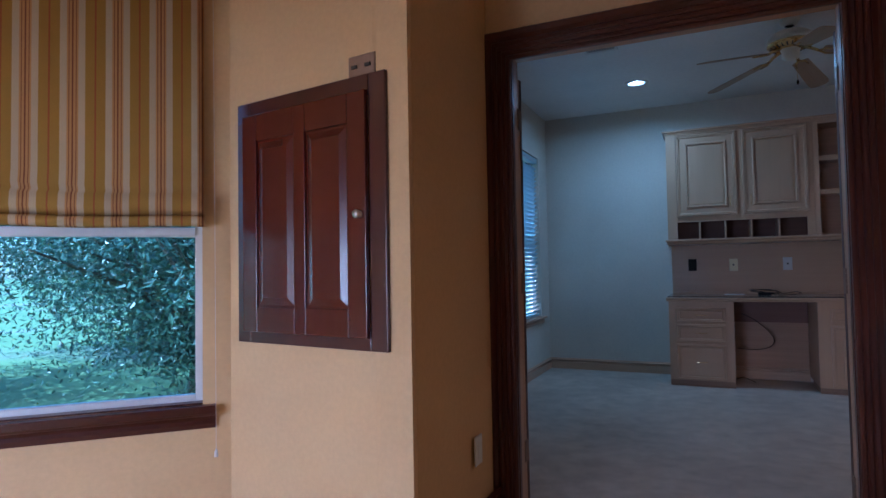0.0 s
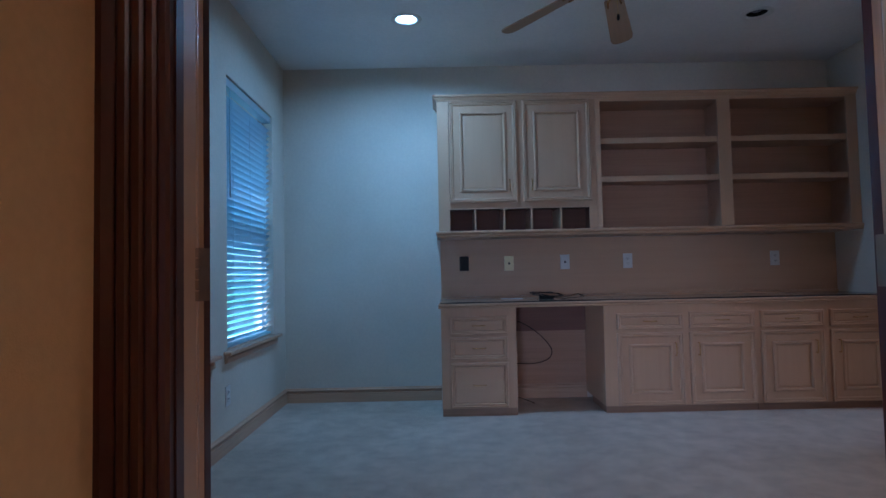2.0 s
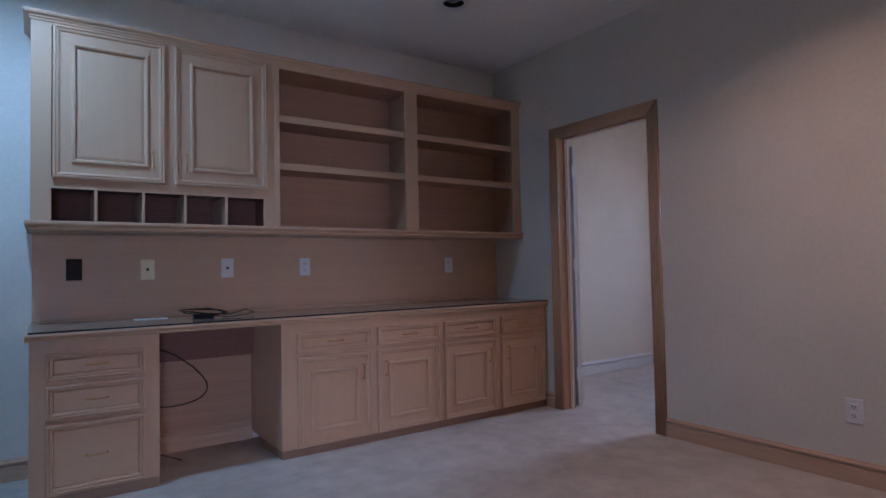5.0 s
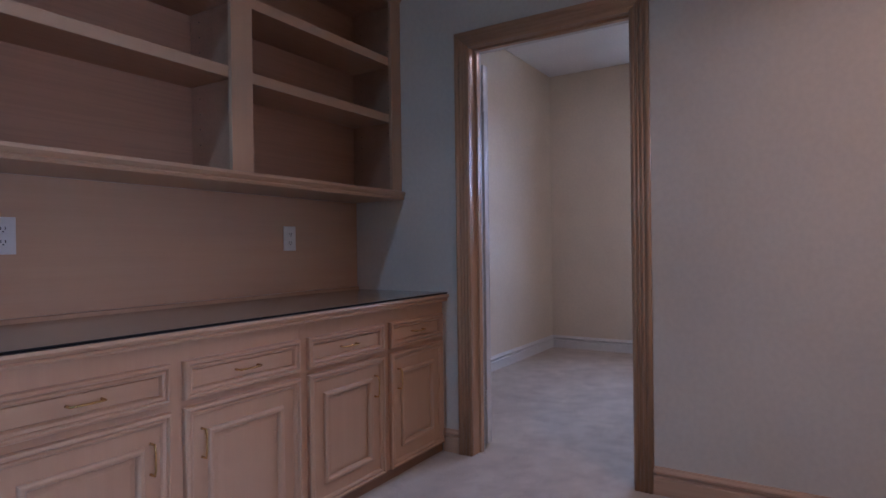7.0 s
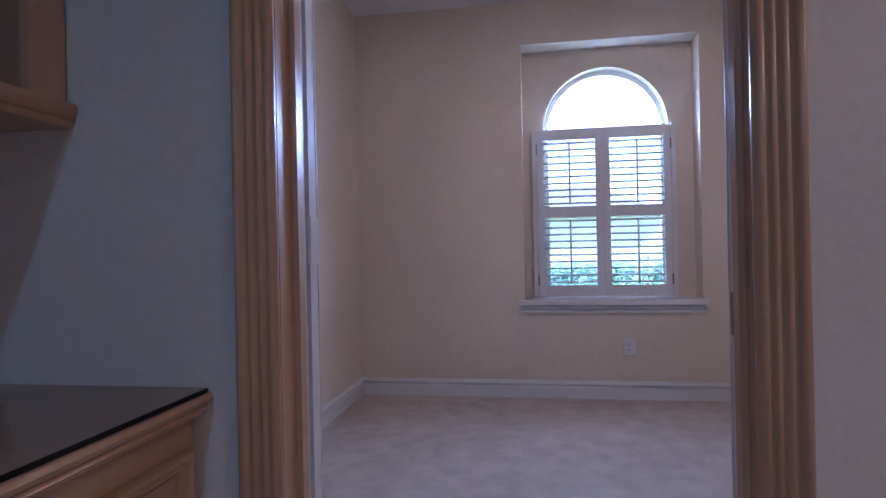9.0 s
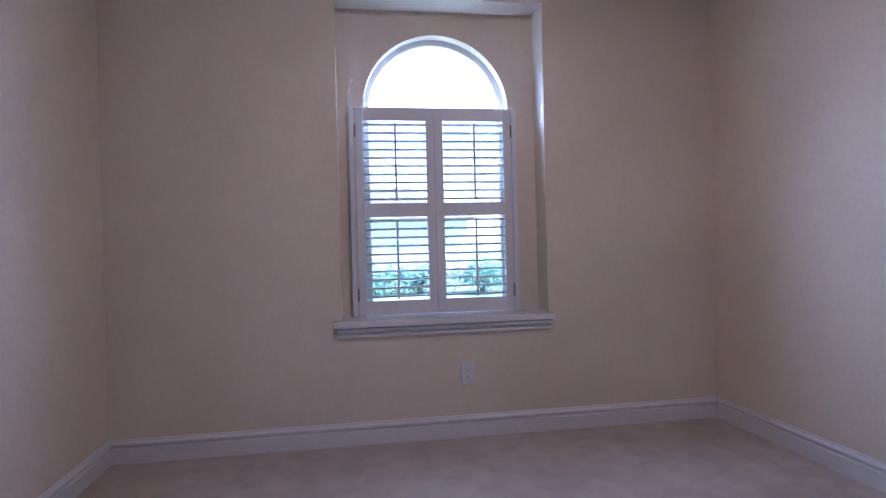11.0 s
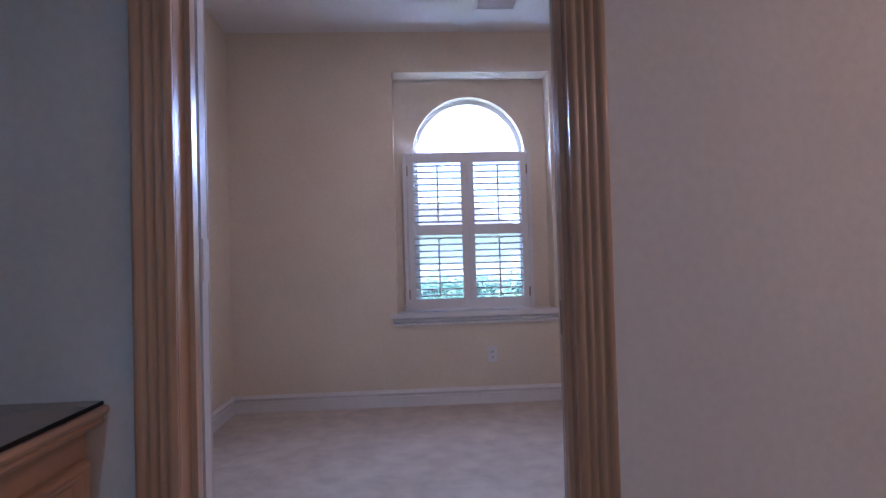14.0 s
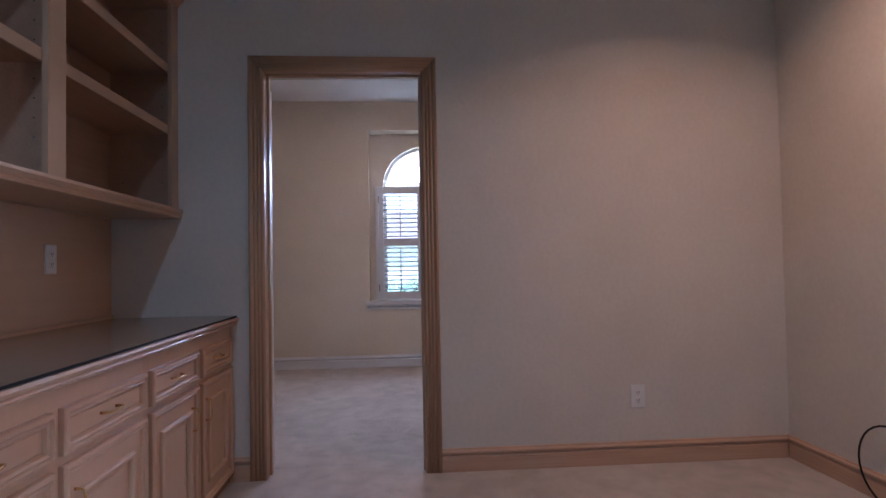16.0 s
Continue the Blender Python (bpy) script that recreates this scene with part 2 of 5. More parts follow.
M_SHADE, M_GRANITE, M_LEAF, M_GROUND = shade_material(), granite_material(), leaf_material("leaves", 1.0), ground_material()
# Same leaves with daylight glare put into the colour, 2.7 times brighter.
M_LEAF_PALE = leaf_material("glare_leaves", 2.7)
M_BARK = plain("bark", (0.10, 0.075, 0.05), 0.9, wear=0.3)
M_BRICK = plain("far_render", (0.52, 0.50, 0.46), 0.9, wear=0.2)
M_ROOF = plain("far_roof", (0.13, 0.12, 0.12), 0.9, wear=0.2)
M_TILE = plain("tan_tile", (0.60, 0.40, 0.165), 0.4, wear=0.12)


# ---- building blocks ----
def mesh_of(bm, name, mats):
    me = bpy.data.meshes.new(name)
    bmesh.ops.recalc_face_normals(bm, faces=bm.faces)
    bm.to_mesh(me)
    bm.free()
    for m in mats if isinstance(mats, (list, tuple)) else [mats]:
        me.materials.append(m)
    return me


def thing(name, label, category, at=(0, 0, 0), turn=0.0, group=""):
    ob = new(name)
    ob.empty_display_size = 0.1
    ob.matrix_world = pose(*at, 0, 0, turn)
    return tagged(ob, label, category, group)


def part(name, bm, mats, parent, label="", smooth=False):
    me = mesh_of(bm, name, mats)
    if smooth:
        me.polygons.foreach_set("use_smooth", [True] * len(me.polygons))
    ob = new(name, me)
    ob.parent = parent
    if label:
        ob["label"] = label
    return ob


def solid(name, bm, mats, label, category, kind="", group="", smooth=False):
    me = mesh_of(bm, name, mats)
    if smooth:
        me.polygons.foreach_set("use_smooth", [True] * len(me.polygons))
    return tagged(new(name, me), label, category, group, kind)


def box(bm, x0, x1, y0, y1, z0, z1, bevel=0.0, mat=0):
    v = [bm.verts.new((x, y, z)) for x in (x0, x1) for y in (y0, y1) for z in (z0, z1)]
    fs = [bm.faces.new([v[i] for i in q]) for q in ((0, 1, 3, 2), (4, 6, 7, 5), (0, 4, 5, 1), (2, 3, 7, 6), (0, 2, 6, 4), (1, 5, 7, 3))]
    for f in fs:
        f.material_index = mat
    if bevel:
        r = bmesh.ops.bevel(bm, geom=list({e for f in fs for e in f.edges}), offset=bevel, segments=2, profile=0.5, affect="EDGES")
        for f in r["faces"]:
            f.material_index = mat
    return bm


def boxed(*a, bevel=0.0):
    return box(bmesh.new(), *a, bevel=bevel)


def tube(bm, pts, r, n=8, caps=True, mat=0):
    """A round bar along points."""
    pts = [Vector(p) for p in pts]
    rings = []
    up = Vector((0.13, 0.29, 0.95)).normalized()
    for i, p in enumerate(pts):
        d = (pts[min(i + 1, len(pts) - 1)] - pts[max(i - 1, 0)]).normalized()
        a = d.cross(up)
        if a.length < 0.1:
            a = d.cross(Vector((1, 0, 0)))
        a.normalize()
        b = d.cross(a)
        rad = r[i] if isinstance(r, (list, tuple)) else r
        rings.append([bm.verts.new(p + rad * (math.cos(k * 2 * math.pi / n) * a + math.sin(k * 2 * math.pi / n) * b)) for k in range(n)])
    for A, B in zip(rings, rings[1:]):
        for k in range(n):
            bm.faces.new((A[k], A[(k + 1) % n], B[(k + 1) % n], B[k])).material_index = mat
    if caps:
        bm.faces.new(rings[0]).material_index = mat
        bm.faces.new(rings[-1][::-1]).material_index = mat
    return bm


def lathe(bm, prof, n=24, at=(0, 0, 0), mat=0):
    """A turned shape: (radius, z) points round the upright axis."""
    rings = []
    for r, z in prof:
        if r < 1e-6:
            rings.append([bm.verts.new((at[0], at[1], at[2] + z))])
        else:
            rings.append([bm.verts.new((at[0] + r * math.cos(k * 2 * math.pi / n), at[1] + r * math.sin(k * 2 * math.pi / n), at[2] + z)) for k in range(n)])
    for A, B in zip(rings, rings[1:]):
        for k in range(n):
            q = [A[k % len(A)], A[(k + 1) % len(A)], B[(k + 1) % len(B)], B[k % len(B)]]
            q = list(dict.fromkeys(q))
            if len(q) > 2:
                bm.faces.new(q).material_index = mat
    return bm


def panel(bm, x0, x1, z0, z1, prof, y=0.0, back=0.02, mat=0):
    """A framed front facing -y: rings of (inset, proud) from the edge inwards, closed in the middle and at the back."""
    rings = []
    for d, p in [(0, -back)] + list(prof):
        rings.append([bm.verts.new(c) for c in ((x0 + d, y - p, z0 + d), (x1 - d, y - p, z0 + d), (x1 - d, y - p, z1 - d), (x0 + d, y - p, z1 - d))])
    for A, B in zip(rings, rings[1:]):
        for k in range(4):
            bm.faces.new((A[k], A[(k + 1) % 4], B[(k + 1) % 4], B[k])).material_index = mat
    bm.faces.new(rings[-1]).material_index = mat
    bm.faces.new(rings[0][::-1]).material_index = mat
    return bm


def run(bm, prof, along, start, end, origin=(0, 0, 0), mitre=(0, 0), out=1, mat=0):
    """A moulding: profile (out, up) swept along x, y or z. mitre: slope of the cut at each end per metre of depth."""
    A, B = [], []
    for o, u in prof:
        for lst, s, m in ((A, start, mitre[0]), (B, end, mitre[1])):
            k = s + m * o
            if along == "x":
                lst.append(bm.verts.new((k, origin[1] + out * o, origin[2] + u)))
            elif along == "y":
                lst.append(bm.verts.new((origin[0] + out * o, k, origin[2] + u)))
            else:
                lst.append(bm.verts.new((origin[0] + u, origin[1] + out * o, k)))
    n = len(prof)
    for k in range(n):
        bm.faces.new((A[k], A[(k + 1) % n], B[(k + 1) % n], B[k])).material_index = mat
    bm.faces.new(A[::-1]).material_index = mat
    bm.faces.new(B).material_index = mat
    return bm


def wall_mesh(axis, at, thick, a0, a1, z0, z1, holes=()):
    """A wall in the plane axis = at .. at + thick, from a0 to a1, with rectangular holes (b0, b1, c0, c1) cut through.
    Faces looking towards minus get slot 0, the rest slot 1."""
    bm = bmesh.new()
    ac = sorted({a0, a1, *[v for h in holes for v in h[:2]]})
    zc = sorted({z0, z1, *[v for h in holes for v in h[2:]]})
    solid_at = lambda i, j: 0 <= i < len(ac) - 1 and 0 <= j < len(zc) - 1 and not any(
        h[0] - 1e-6 <= ac[i] and ac[i + 1] <= h[1] + 1e-6 and h[2] - 1e-6 <= zc[j] and zc[j + 1] <= h[3] + 1e-6 for h in holes)
    def P(d, a, z):
        return (at + d, a, z) if axis == "x" else (a, at + d, z)
    cache = {}
    def V(*k):
        if k not in cache:
            cache[k] = bm.verts.new(P(*k))
        return cache[k]
    for i in range(len(ac) - 1):
        for j in range(len(zc) - 1):
            if not solid_at(i, j):
                continue
            a, b, c, d = ac[i], ac[i + 1], zc[j], zc[j + 1]
            bm.faces.new((V(0, a, c), V(0, b, c), V(0, b, d), V(0, a, d))).material_index = 0
            bm.faces.new((V(thick, a, c), V(thick, a, d), V(thick, b, d), V(thick, b, c))).material_index = 1
            for di, dj, q in ((-1, 0, ((a, c), (a, d))), (1, 0, ((b, c), (b, d))), (0, -1, ((a, c), (b, c))), (0, 1, ((a, d), (b, d)))):
                if not solid_at(i + di, j + dj):
                    (p, q0), (r, s) = q
                    bm.faces.new((V(0, p, q0), V(0, r, s), V(thick, r, s), V(thick, p, q0))).material_index = 1
    return bm


# ---- the setting ----
W, N, E, S = -1.12, 5.87, 3.49, 2.062
BW, BE, BN, BS = 3.605, 6.73, 5.97, 2.44
HC, HB = 2.79, 2.84
D1 = (-0.265, 1.030)
D2 = (4.305, 5.108)
DOOR_H = 2.072
DOOR_H1 = 2.085
WIN_A, WIN_B = (3.29, 4.27), (4.555, 5.535)
CANS = [(-0.02, 4.93), (2.40, 4.94), (-0.02, 3.05), (2.40, 3.05)]


def slab(name, x0, x1, y0, y1, z0, z1, mat, label, category, holes=()):
    bm = bmesh.new()
    xc = sorted({x0, x1, *[v for h in holes for v in h[:2]]})
    yc = sorted({y0, y1, *[v for h in holes for v in h[2:]]})
    inside = lambda i, j: 0 <= i < len(xc) - 1 and 0 <= j < len(yc) - 1 and not any(h[0] - 1e-6 <= xc[i] < h[1] - 1e-6 and h[2] - 1e-6 <= yc[j] < h[3] - 1e-6 for h in holes)
    for i in range(len(xc) - 1):
        for j in range(len(yc) - 1):
            if not inside(i, j):
                continue
            a, b, c, d = xc[i], xc[i + 1], yc[j], yc[j + 1]
            for q in (((a, c, z0), (a, d, z0), (b, d, z0), (b, c, z0)), ((a, c, z1), (b, c, z1), (b, d, z1), (a, d, z1))):
                bm.faces.new([bm.verts.new(p) for p in q])
            for di, dj, (p, q) in ((-1, 0, ((a, c), (a, d))), (1, 0, ((b, c), (b, d))), (0, -1, ((a, c), (b, c))), (0, 1, ((a, d), (b, d)))):
                if not inside(i + di, j + dj):
                    bm.faces.new([bm.verts.new(v) for v in ((*p, z0), (*q, z0), (*q, z1), (*p, z1))])
    bmesh.ops.remove_doubles(bm, verts=bm.verts, dist=1e-5)
    return solid(name, bm, mat, label, category, "structure")


def wall(name, mats, label, *a, **k):
    return solid(name, wall_mesh(*a, **k), mats, label, "wall", "structure")


slab("floor_study", W - 0.15, E + 0.075, S - 0.10, N + 0.15, -0.15, 0, M_CARPET, "pale beige cut-pile carpet with vacuum marks", "carpet")
slab("floor_bedroom", E + 0.075, BE + 0.34, BS - 0.15, BN + 0.15, -0.15, 0, M_CARPET, "pale beige cut-pile carpet with trodden patches", "carpet")


def prism(name, outline, z0, z1, mat, label, category):
    """A level slab over an outline of (x, y) corners."""
    bm = bmesh.new()
    lo = [bm.verts.new((x, y, z0)) for x, y in outline]
    hi = [bm.verts.new((x, y, z1)) for x, y in outline]
    bm.faces.new(lo[::-1])
    bm.faces.new(hi)
    for k in range(len(outline)):
        j = (k + 1) % len(outline)
        bm.faces.new((lo[k], lo[j], hi[j], hi[k]))
    return solid(name, bm, mat, label, category, "structure")


def kitchen_outline(north):
    return [(-2.67, -3.15), (3.64, -3.15), (3.64, north), (-0.60, north), (-1.30, 1.38), (-2.67, 0.01)]


prism("floor_kitchen", kitchen_outline(S - 0.10), -0.15, 0, M_TILE, "plain tan tiled kitchen floor", "floor")
hole = 0.071
slab("ceiling_study", W - 0.15, E, S - 0.075, N + 0.15, HC, HC + 0.2, M_CEIL, "white textured ceiling with recessed lamps", "ceiling",
     [(x - hole, x + hole, y - hole, y + hole) for x, y in CANS])
slab("ceiling_bedroom", E + 0.115, BE + 0.34, BS - 0.15, BN + 0.15, HB, HB + 0.2, M_CEIL, "white textured bedroom ceiling", "ceiling")
prism("ceiling_kitchen", kitchen_outline(S - 0.076), HC, HC + 0.2, M_CEIL, "white kitchen ceiling", "ceiling")

wall("wall_west", [M_STUDY, M_STUDY], "pale greige painted wall with two windows", "x", W - 0.15, 0.15, 1.97, N + 0.15, 0, HC,
     [(WIN_A[0], WIN_A[1], 0.60, 2.30), (WIN_B[0], WIN_B[1], 0.60, 2.30)])
wall("wall_north", [M_STUDY, M_STUDY], "pale greige painted wall behind the built-in desk", "y", N, 0.15, W, E, 0, HC)
wall("wall_east", [M_STUDY, M_BED], "greige painted wall with a doorway to the next room", "x", E, 0.115, 1.97, BN + 0.15, 0, HB, [(D2[0] - 0.02, D2[1] + 0.02, 0, DOOR_H + 0.02)])
wall("wall_south", [M_KITCHEN, M_STUDY], "painted wall with a double doorway from the kitchen", "y", 1.97, S - 1.97, W, E, 0, HC, [(D1[0] - 0.02, D1[1] + 0.02, 0, DOOR_H1 + 0.04)])
wall("wall_closet", [M_STUDY, M_STUDY], "greige painted closet wall", "y", 2.101, 0.24, 1.9, E, 0, HC)
wall("wall_bedroom_north", [M_BED, M_BED], "warm beige painted wall", "y", BN, 0.15, BW, BE + 0.34, 0, HB)
wall("wall_bedroom_south", [M_BED, M_BED], "warm beige painted wall catching window light", "y", BS - 0.15, 0.15, BW, BE + 0.34, 0, HB)
NICHE = (3.53, 4.74, 0.665, 2.53)
wall("wall_bedroom_east", [M_BED, M_BED], "warm beige painted wall with a deep window niche", "x", BE, 0.19, BS, BN, 0, HB, [NICHE])


def arched_wall():
    """The back of the niche: a wall with a round-headed opening."""
    bm = bmesh.new()
    y0, y1, z0, z1 = BS, BN, 0.0, HB
    a, b, base, spring = 3.70, 4.588, 0.70, 1.945
    r, mid = (b - a) / 2, (a + b) / 2
    n = 24
    arc = [(mid - r * math.cos(math.pi * k / n), spring + r * math.sin(math.pi * k / n)) for k in range(n + 1)]
    for d in (0, 0.16):
        X = BE + 0.19 + d
        def F(*q):
            bm.faces.new([bm.verts.new((X, *p)) for p in q])
        F((y0, z0), (y1, z0), (y1, base), (y0, base))
        F((y0, base), (a, base), (a, spring), (y0, spring))
        F((b, base), (y1, base), (y1, spring), (b, spring))
        F((y0, spring), (a, spring), (a, z1), (y0, z1))
        F((b, spring), (y1, spring), (y1, z1), (b, z1))
        for p, q in zip(arc, arc[1:]):
            F(p, q, (q[0], z1), (p[0], z1))
    loop = [(a, base), *arc, (b, base)]
    for p, q in zip(loop, loop[1:] + loop[:1]):
        bm.faces.new([bm.verts.new(v) for v in ((BE + 0.19, *p), (BE + 0.19, *q), (BE + 0.35, *q), (BE + 0.35, *p))])
    bmesh.ops.remove_doubles(bm, verts=bm.verts, dist=1e-5)
    solid("wall_niche_back", bm, M_BED, "beige wall with a round-headed window opening", "wall", "structure")


arched_wall()

# kitchen side: the boxed-out pier, the bay wall and plain closing walls
wall("wall_pier_side", [M_KITCHEN, M_KITCHEN], "golden tan painted pier beside the doorway", "x", -0.51, 0.152, 1.143, 1.955, 0, HC).matrix_world = pose(-0.358, 1.143, 0, 0, 0, 1.7) @ pose(0.358, -1.143, 0)
PIER = pose(-0.36, 1.12, 0, 0, 0, -8)
PIER_L = 0.94
wall("wall_pier_front", [M_KITCHEN, M_KITCHEN], "golden tan painted wall with a small dark wooden door", "y", 0, 0.02, -PIER_L, 0, 0, HC).matrix_world = PIER
BAY_L = 1.75
BX, BY = -0.36 - 0.9903 * PIER_L, 1.12 + 0.1392 * PIER_L
BAY = pose(BX, BY, 0, 0, 0, 45) @ pose(-BAY_L, 0, 0)
bay = wall("wall_bay", [M_KITCHEN, M_KITCHEN], "golden tan bay wall with a window", "y", 0, 0.15, 0, BAY_L, 0, HC, [(BAY_L - 1.30, BAY_L - 0.11, 0.575, 2.35)])
bay.matrix_world = BAY
lx, ly = BX - BAY_L * 0.7071, BY - BAY_L * 0.7071
wall("wall_kitchen_west", [M_KITCHEN, M_KITCHEN], "golden tan painted wall", "x", lx - 0.15, 0.15, -3.0, ly, 0, HC)
wall("wall_kitchen_south", [M_KITCHEN, M_KITCHEN], "golden tan painted wall", "y", -3.15, 0.15, lx - 0.15, 3.64, 0, HC, [(-2.45, -0.55, 0.6, 1.45)])
wall("wall_kitchen_east", [M_KITCHEN, M_KITCHEN], "golden tan painted wall", "x", E, 0.15, -3.0, 1.97, 0, HC)

# ---- trim: skirting, casings, jambs ----
SKIRT = [(0, 0), (0.015, 0), (0.015, 0.074), (0.006, 0.080), (0.006, 0.087), (0.016, 0.092), (0.018, 0.098), (0.016, 0.104), (0.008, 0.110), (0.006, 0.116), (0.0, 0.118)]
SKIRT_W = [(0, 0), (0.016, 0), (0.016, 0.076), (0.006, 0.082), (0.006, 0.090), (0.017, 0.095), (0.020, 0.102), (0.017, 0.109), (0.008, 0.116), (0.006, 0.124), (0.0, 0.126)]


def skirting(along, a, b, fixed, out, prof, mat, mitre=(0, 0), label="pale oak skirting with a moulded top"):
    org = (0, fixed, 0) if along == "x" else (fixed, 0, 0)
    solid("baseboard", run(bmesh.new(), prof, along, a, b, org, mitre, out), mat, label, "skirting", "structure")


skirting("x", W, 0.17, N, -1, SKIRT, M_BASE_X, (1, 0))
skirting("x", 0.735, 1.37, N, -1, SKIRT, M_BASE_X)
skirting("y", S, N, W, 1, SKIRT, M_BASE_Y, (1, -1))
skirting("y", 2.345, D2[0] - 0.081, E, -1, SKIRT, M_BASE_Y, (1, 0))
skirting("y", D2[1] + 0.081, 5.28, E, -1, SKIRT, M_BASE_Y)
skirting("x", 1.9, E, 2.341, 1, SKIRT, M_BASE_X, (0, -1))
skirting("x", W, D1[0] - 0.14, S, 1, SKIRT, M_BASE_X, (1, 0))
WL = "white painted skirting with a moulded top"
skirting("y", BS, BN, BE, -1, SKIRT_W, M_TRIM, (1, -1), WL)
skirting("x", BW, BE, BN, -1, SKIRT_W, M_TRIM, (0, -1), WL)
skirting("x", BW, BE, BS, 1, SKIRT_W, M_TRIM, (0, -1), WL)
skirting("y", D2[1] + 0.11, BN, BW, 1, SKIRT_W, M_TRIM, (0, -1), WL)
skirting("y", BS, D2[0] - 0.11, BW, 1, SKIRT_W, M_TRIM, (1, 0), WL)
solid("baseboard", run(bmesh.new(), SKIRT, "x", -PIER_L, 0, (0, 0, 0), (0, 1), -1), M_CHERRY_X, "dark cherry skirting", "skirting", "structure").matrix_world = PIER
skirting("y", 1.13, 1.97, -0.358, 1, SKIRT, M_CHERRY, (-1, 0), "dark cherry skirting")
bs = solid("baseboard", run(bmesh.new(), SKIRT, "x", 0, BAY_L, (0, 0, 0), (0, 0), -1), M_CHERRY_X, "dark cherry skirting", "skirting", "structure")
bs.matrix_world = BAY

# casing profile across its width: (proud, across) from the opening outwards
def reeded(beads, base, rise):
    """Profile of a casing of rounded reeds side by side: (width, extra height) for each."""
    pts, at = [(0, 0.0), (base, 0.0)], 0.0
    for w, lift in beads:
        pts += [(base + lift + rise * math.sin(math.pi * k / 7), at + w * k / 7) for k in range(1, 7)]
        at += w
        pts.append((base + lift * 0.6, at))
    return pts + [(0, at)]


OAK_CASE = reeded(((0.021, 0.0), (0.017, 0.0), (0.019, 0.002), (0.024, 0.005)), 0.010, 0.0065)
DARK_CASE = [(0, 0.0), (0.014, 0.0), (0.018, 0.006), (0.018, 0.016), (0.012, 0.022), (0.018, 0.028), (0.018, 0.038), (0.012, 0.044), (0.018, 0.050), (0.018, 0.062),
             (0.012, 0.068), (0.018, 0.074), (0.018, 0.086), (0.012, 0.092), (0.022, 0.100), (0.030, 0.106), (0.030, 0.132), (0.024, 0.138), (0.0, 0.138)]
WHITE_CASE = OAK_CASE


def door_casing(name, axis, fixed, out, a, b, top, prof, mats, label):
    """Three mitred legs round an opening a..b on the face axis = fixed, as one piece of trim with three parts."""
    ob = tagged(thing(name, label, "door trim"), kind="structure")
    w = [u for _, u in prof]
    def P(o, s, z):
        return (fixed + out * o, s, z) if axis == "x" else (s, fixed + out * o, z)
    def leg(nm, pts, mat):
        bm = bmesh.new()
        A = [bm.verts.new(P(*p)) for p in pts[0]]
        B = [bm.verts.new(P(*p)) for p in pts[1]]
        n = len(A)
        for k in range(n):
            bm.faces.new((A[k], A[(k + 1) % n], B[(k + 1) % n], B[k]))
        bm.faces.new(A[::-1])
        bm.faces.new(B)
        part(nm, bm, mat, ob, smooth=prof is OAK_CASE)
    leg("casing_leg", ([(o, a - u, 0) for o, u in prof], [(o, a - u, top + u) for o, u in prof]), mats[0])
    leg("casing_leg", ([(o, b + u, 0) for o, u in prof], [(o, b + u, top + u) for o, u in prof]), mats[0])
    leg("casing_head", ([(o, a - u, top + u) for o, u in prof], [(o, b + u, top + u) for o, u in prof]), mats[1])


door_casing("door_trim_study", "x", E, -1, D2[0], D2[1], DOOR_H, OAK_CASE, (M_CASE, M_CASE_Y), "glossy honey oak door casing with reeded moulding")
door_casing("door_trim_bedroom", "x", BW, 1, D2[0], D2[1], DOOR_H, WHITE_CASE, (M_TRIM, M_TRIM), "white painted moulded door casing")
door_casing("door_trim_kitchen", "y", 1.97, -1, D1[0], D1[1], DOOR_H1, DARK_CASE, (M_CHERRY, M_CHERRY_X), "dark cherry fluted door casing")
door_casing("door_trim_inner", "y", S, 1, D1[0], D1[1], DOOR_H1 + 0.02, OAK_CASE, (M_CASE, M_CASE_Y), "honey oak door casing with reeded moulding")


def jamb(name, label, axis, f0, f1, a, b, top, split, mats, stop=0.012, split_b=None):
    """Lining of an opening with a stop; two finishes that meet at the stop."""
    ob = tagged(thing(name, label, "door jamb"), kind="structure")
    def B(nm, s0, s1, d0, d1, z0, z1, mat):
        part(nm, boxed(d0, d1, s0, s1, z0, z1) if axis == "x" else boxed(s0, s1, d0, d1, z0, z1), mat, ob)
    sb = split_b or split
    for nm, s0, s1, z0, z1, cut in (("side_lining", a - 0.019, a, 0, top, split), ("side_lining", b, b + 0.019, 0, top, sb), ("head_lining", a - 0.019, b + 0.019, top, top + 0.019, split)):
        B(nm, s0, s1, f0, cut, z0, z1, mats[0])
        B(nm, s0, s1, cut, f1, z0, z1, mats[1])
    B("stop", a, a + stop, split - 0.028, split, 0, top, mats[0])
    B("stop", b - stop, b, sb - 0.028, sb, 0, top, mats[0])
    B("stop", a + stop, b - stop, split - 0.028, split, top - stop, top, mats[0])
    return ob


j2 = jamb("door_jamb_study", "oak door jamb, white painted past the stop, with a strike plate", "x", E + 0.002, BW - 0.002, D2[0], D2[1], DOOR_H, E + 0.060, (M_CASE, M_TRIM), 0.012, E + 0.090)
sp = boxed(E + 0.066, E + 0.108, D2[0] - 0.001, D2[0] + 0.002, 0.912, 0.988)
part("strike_plate", sp, M_HINGE, j2, "worn dark metal strike plate")
part("strike_hole", boxed(E + 0.076, E + 0.086, D2[0] + 0.001, D2[0] + 0.0026, 0.936, 0.964), M_SLOT, j2)
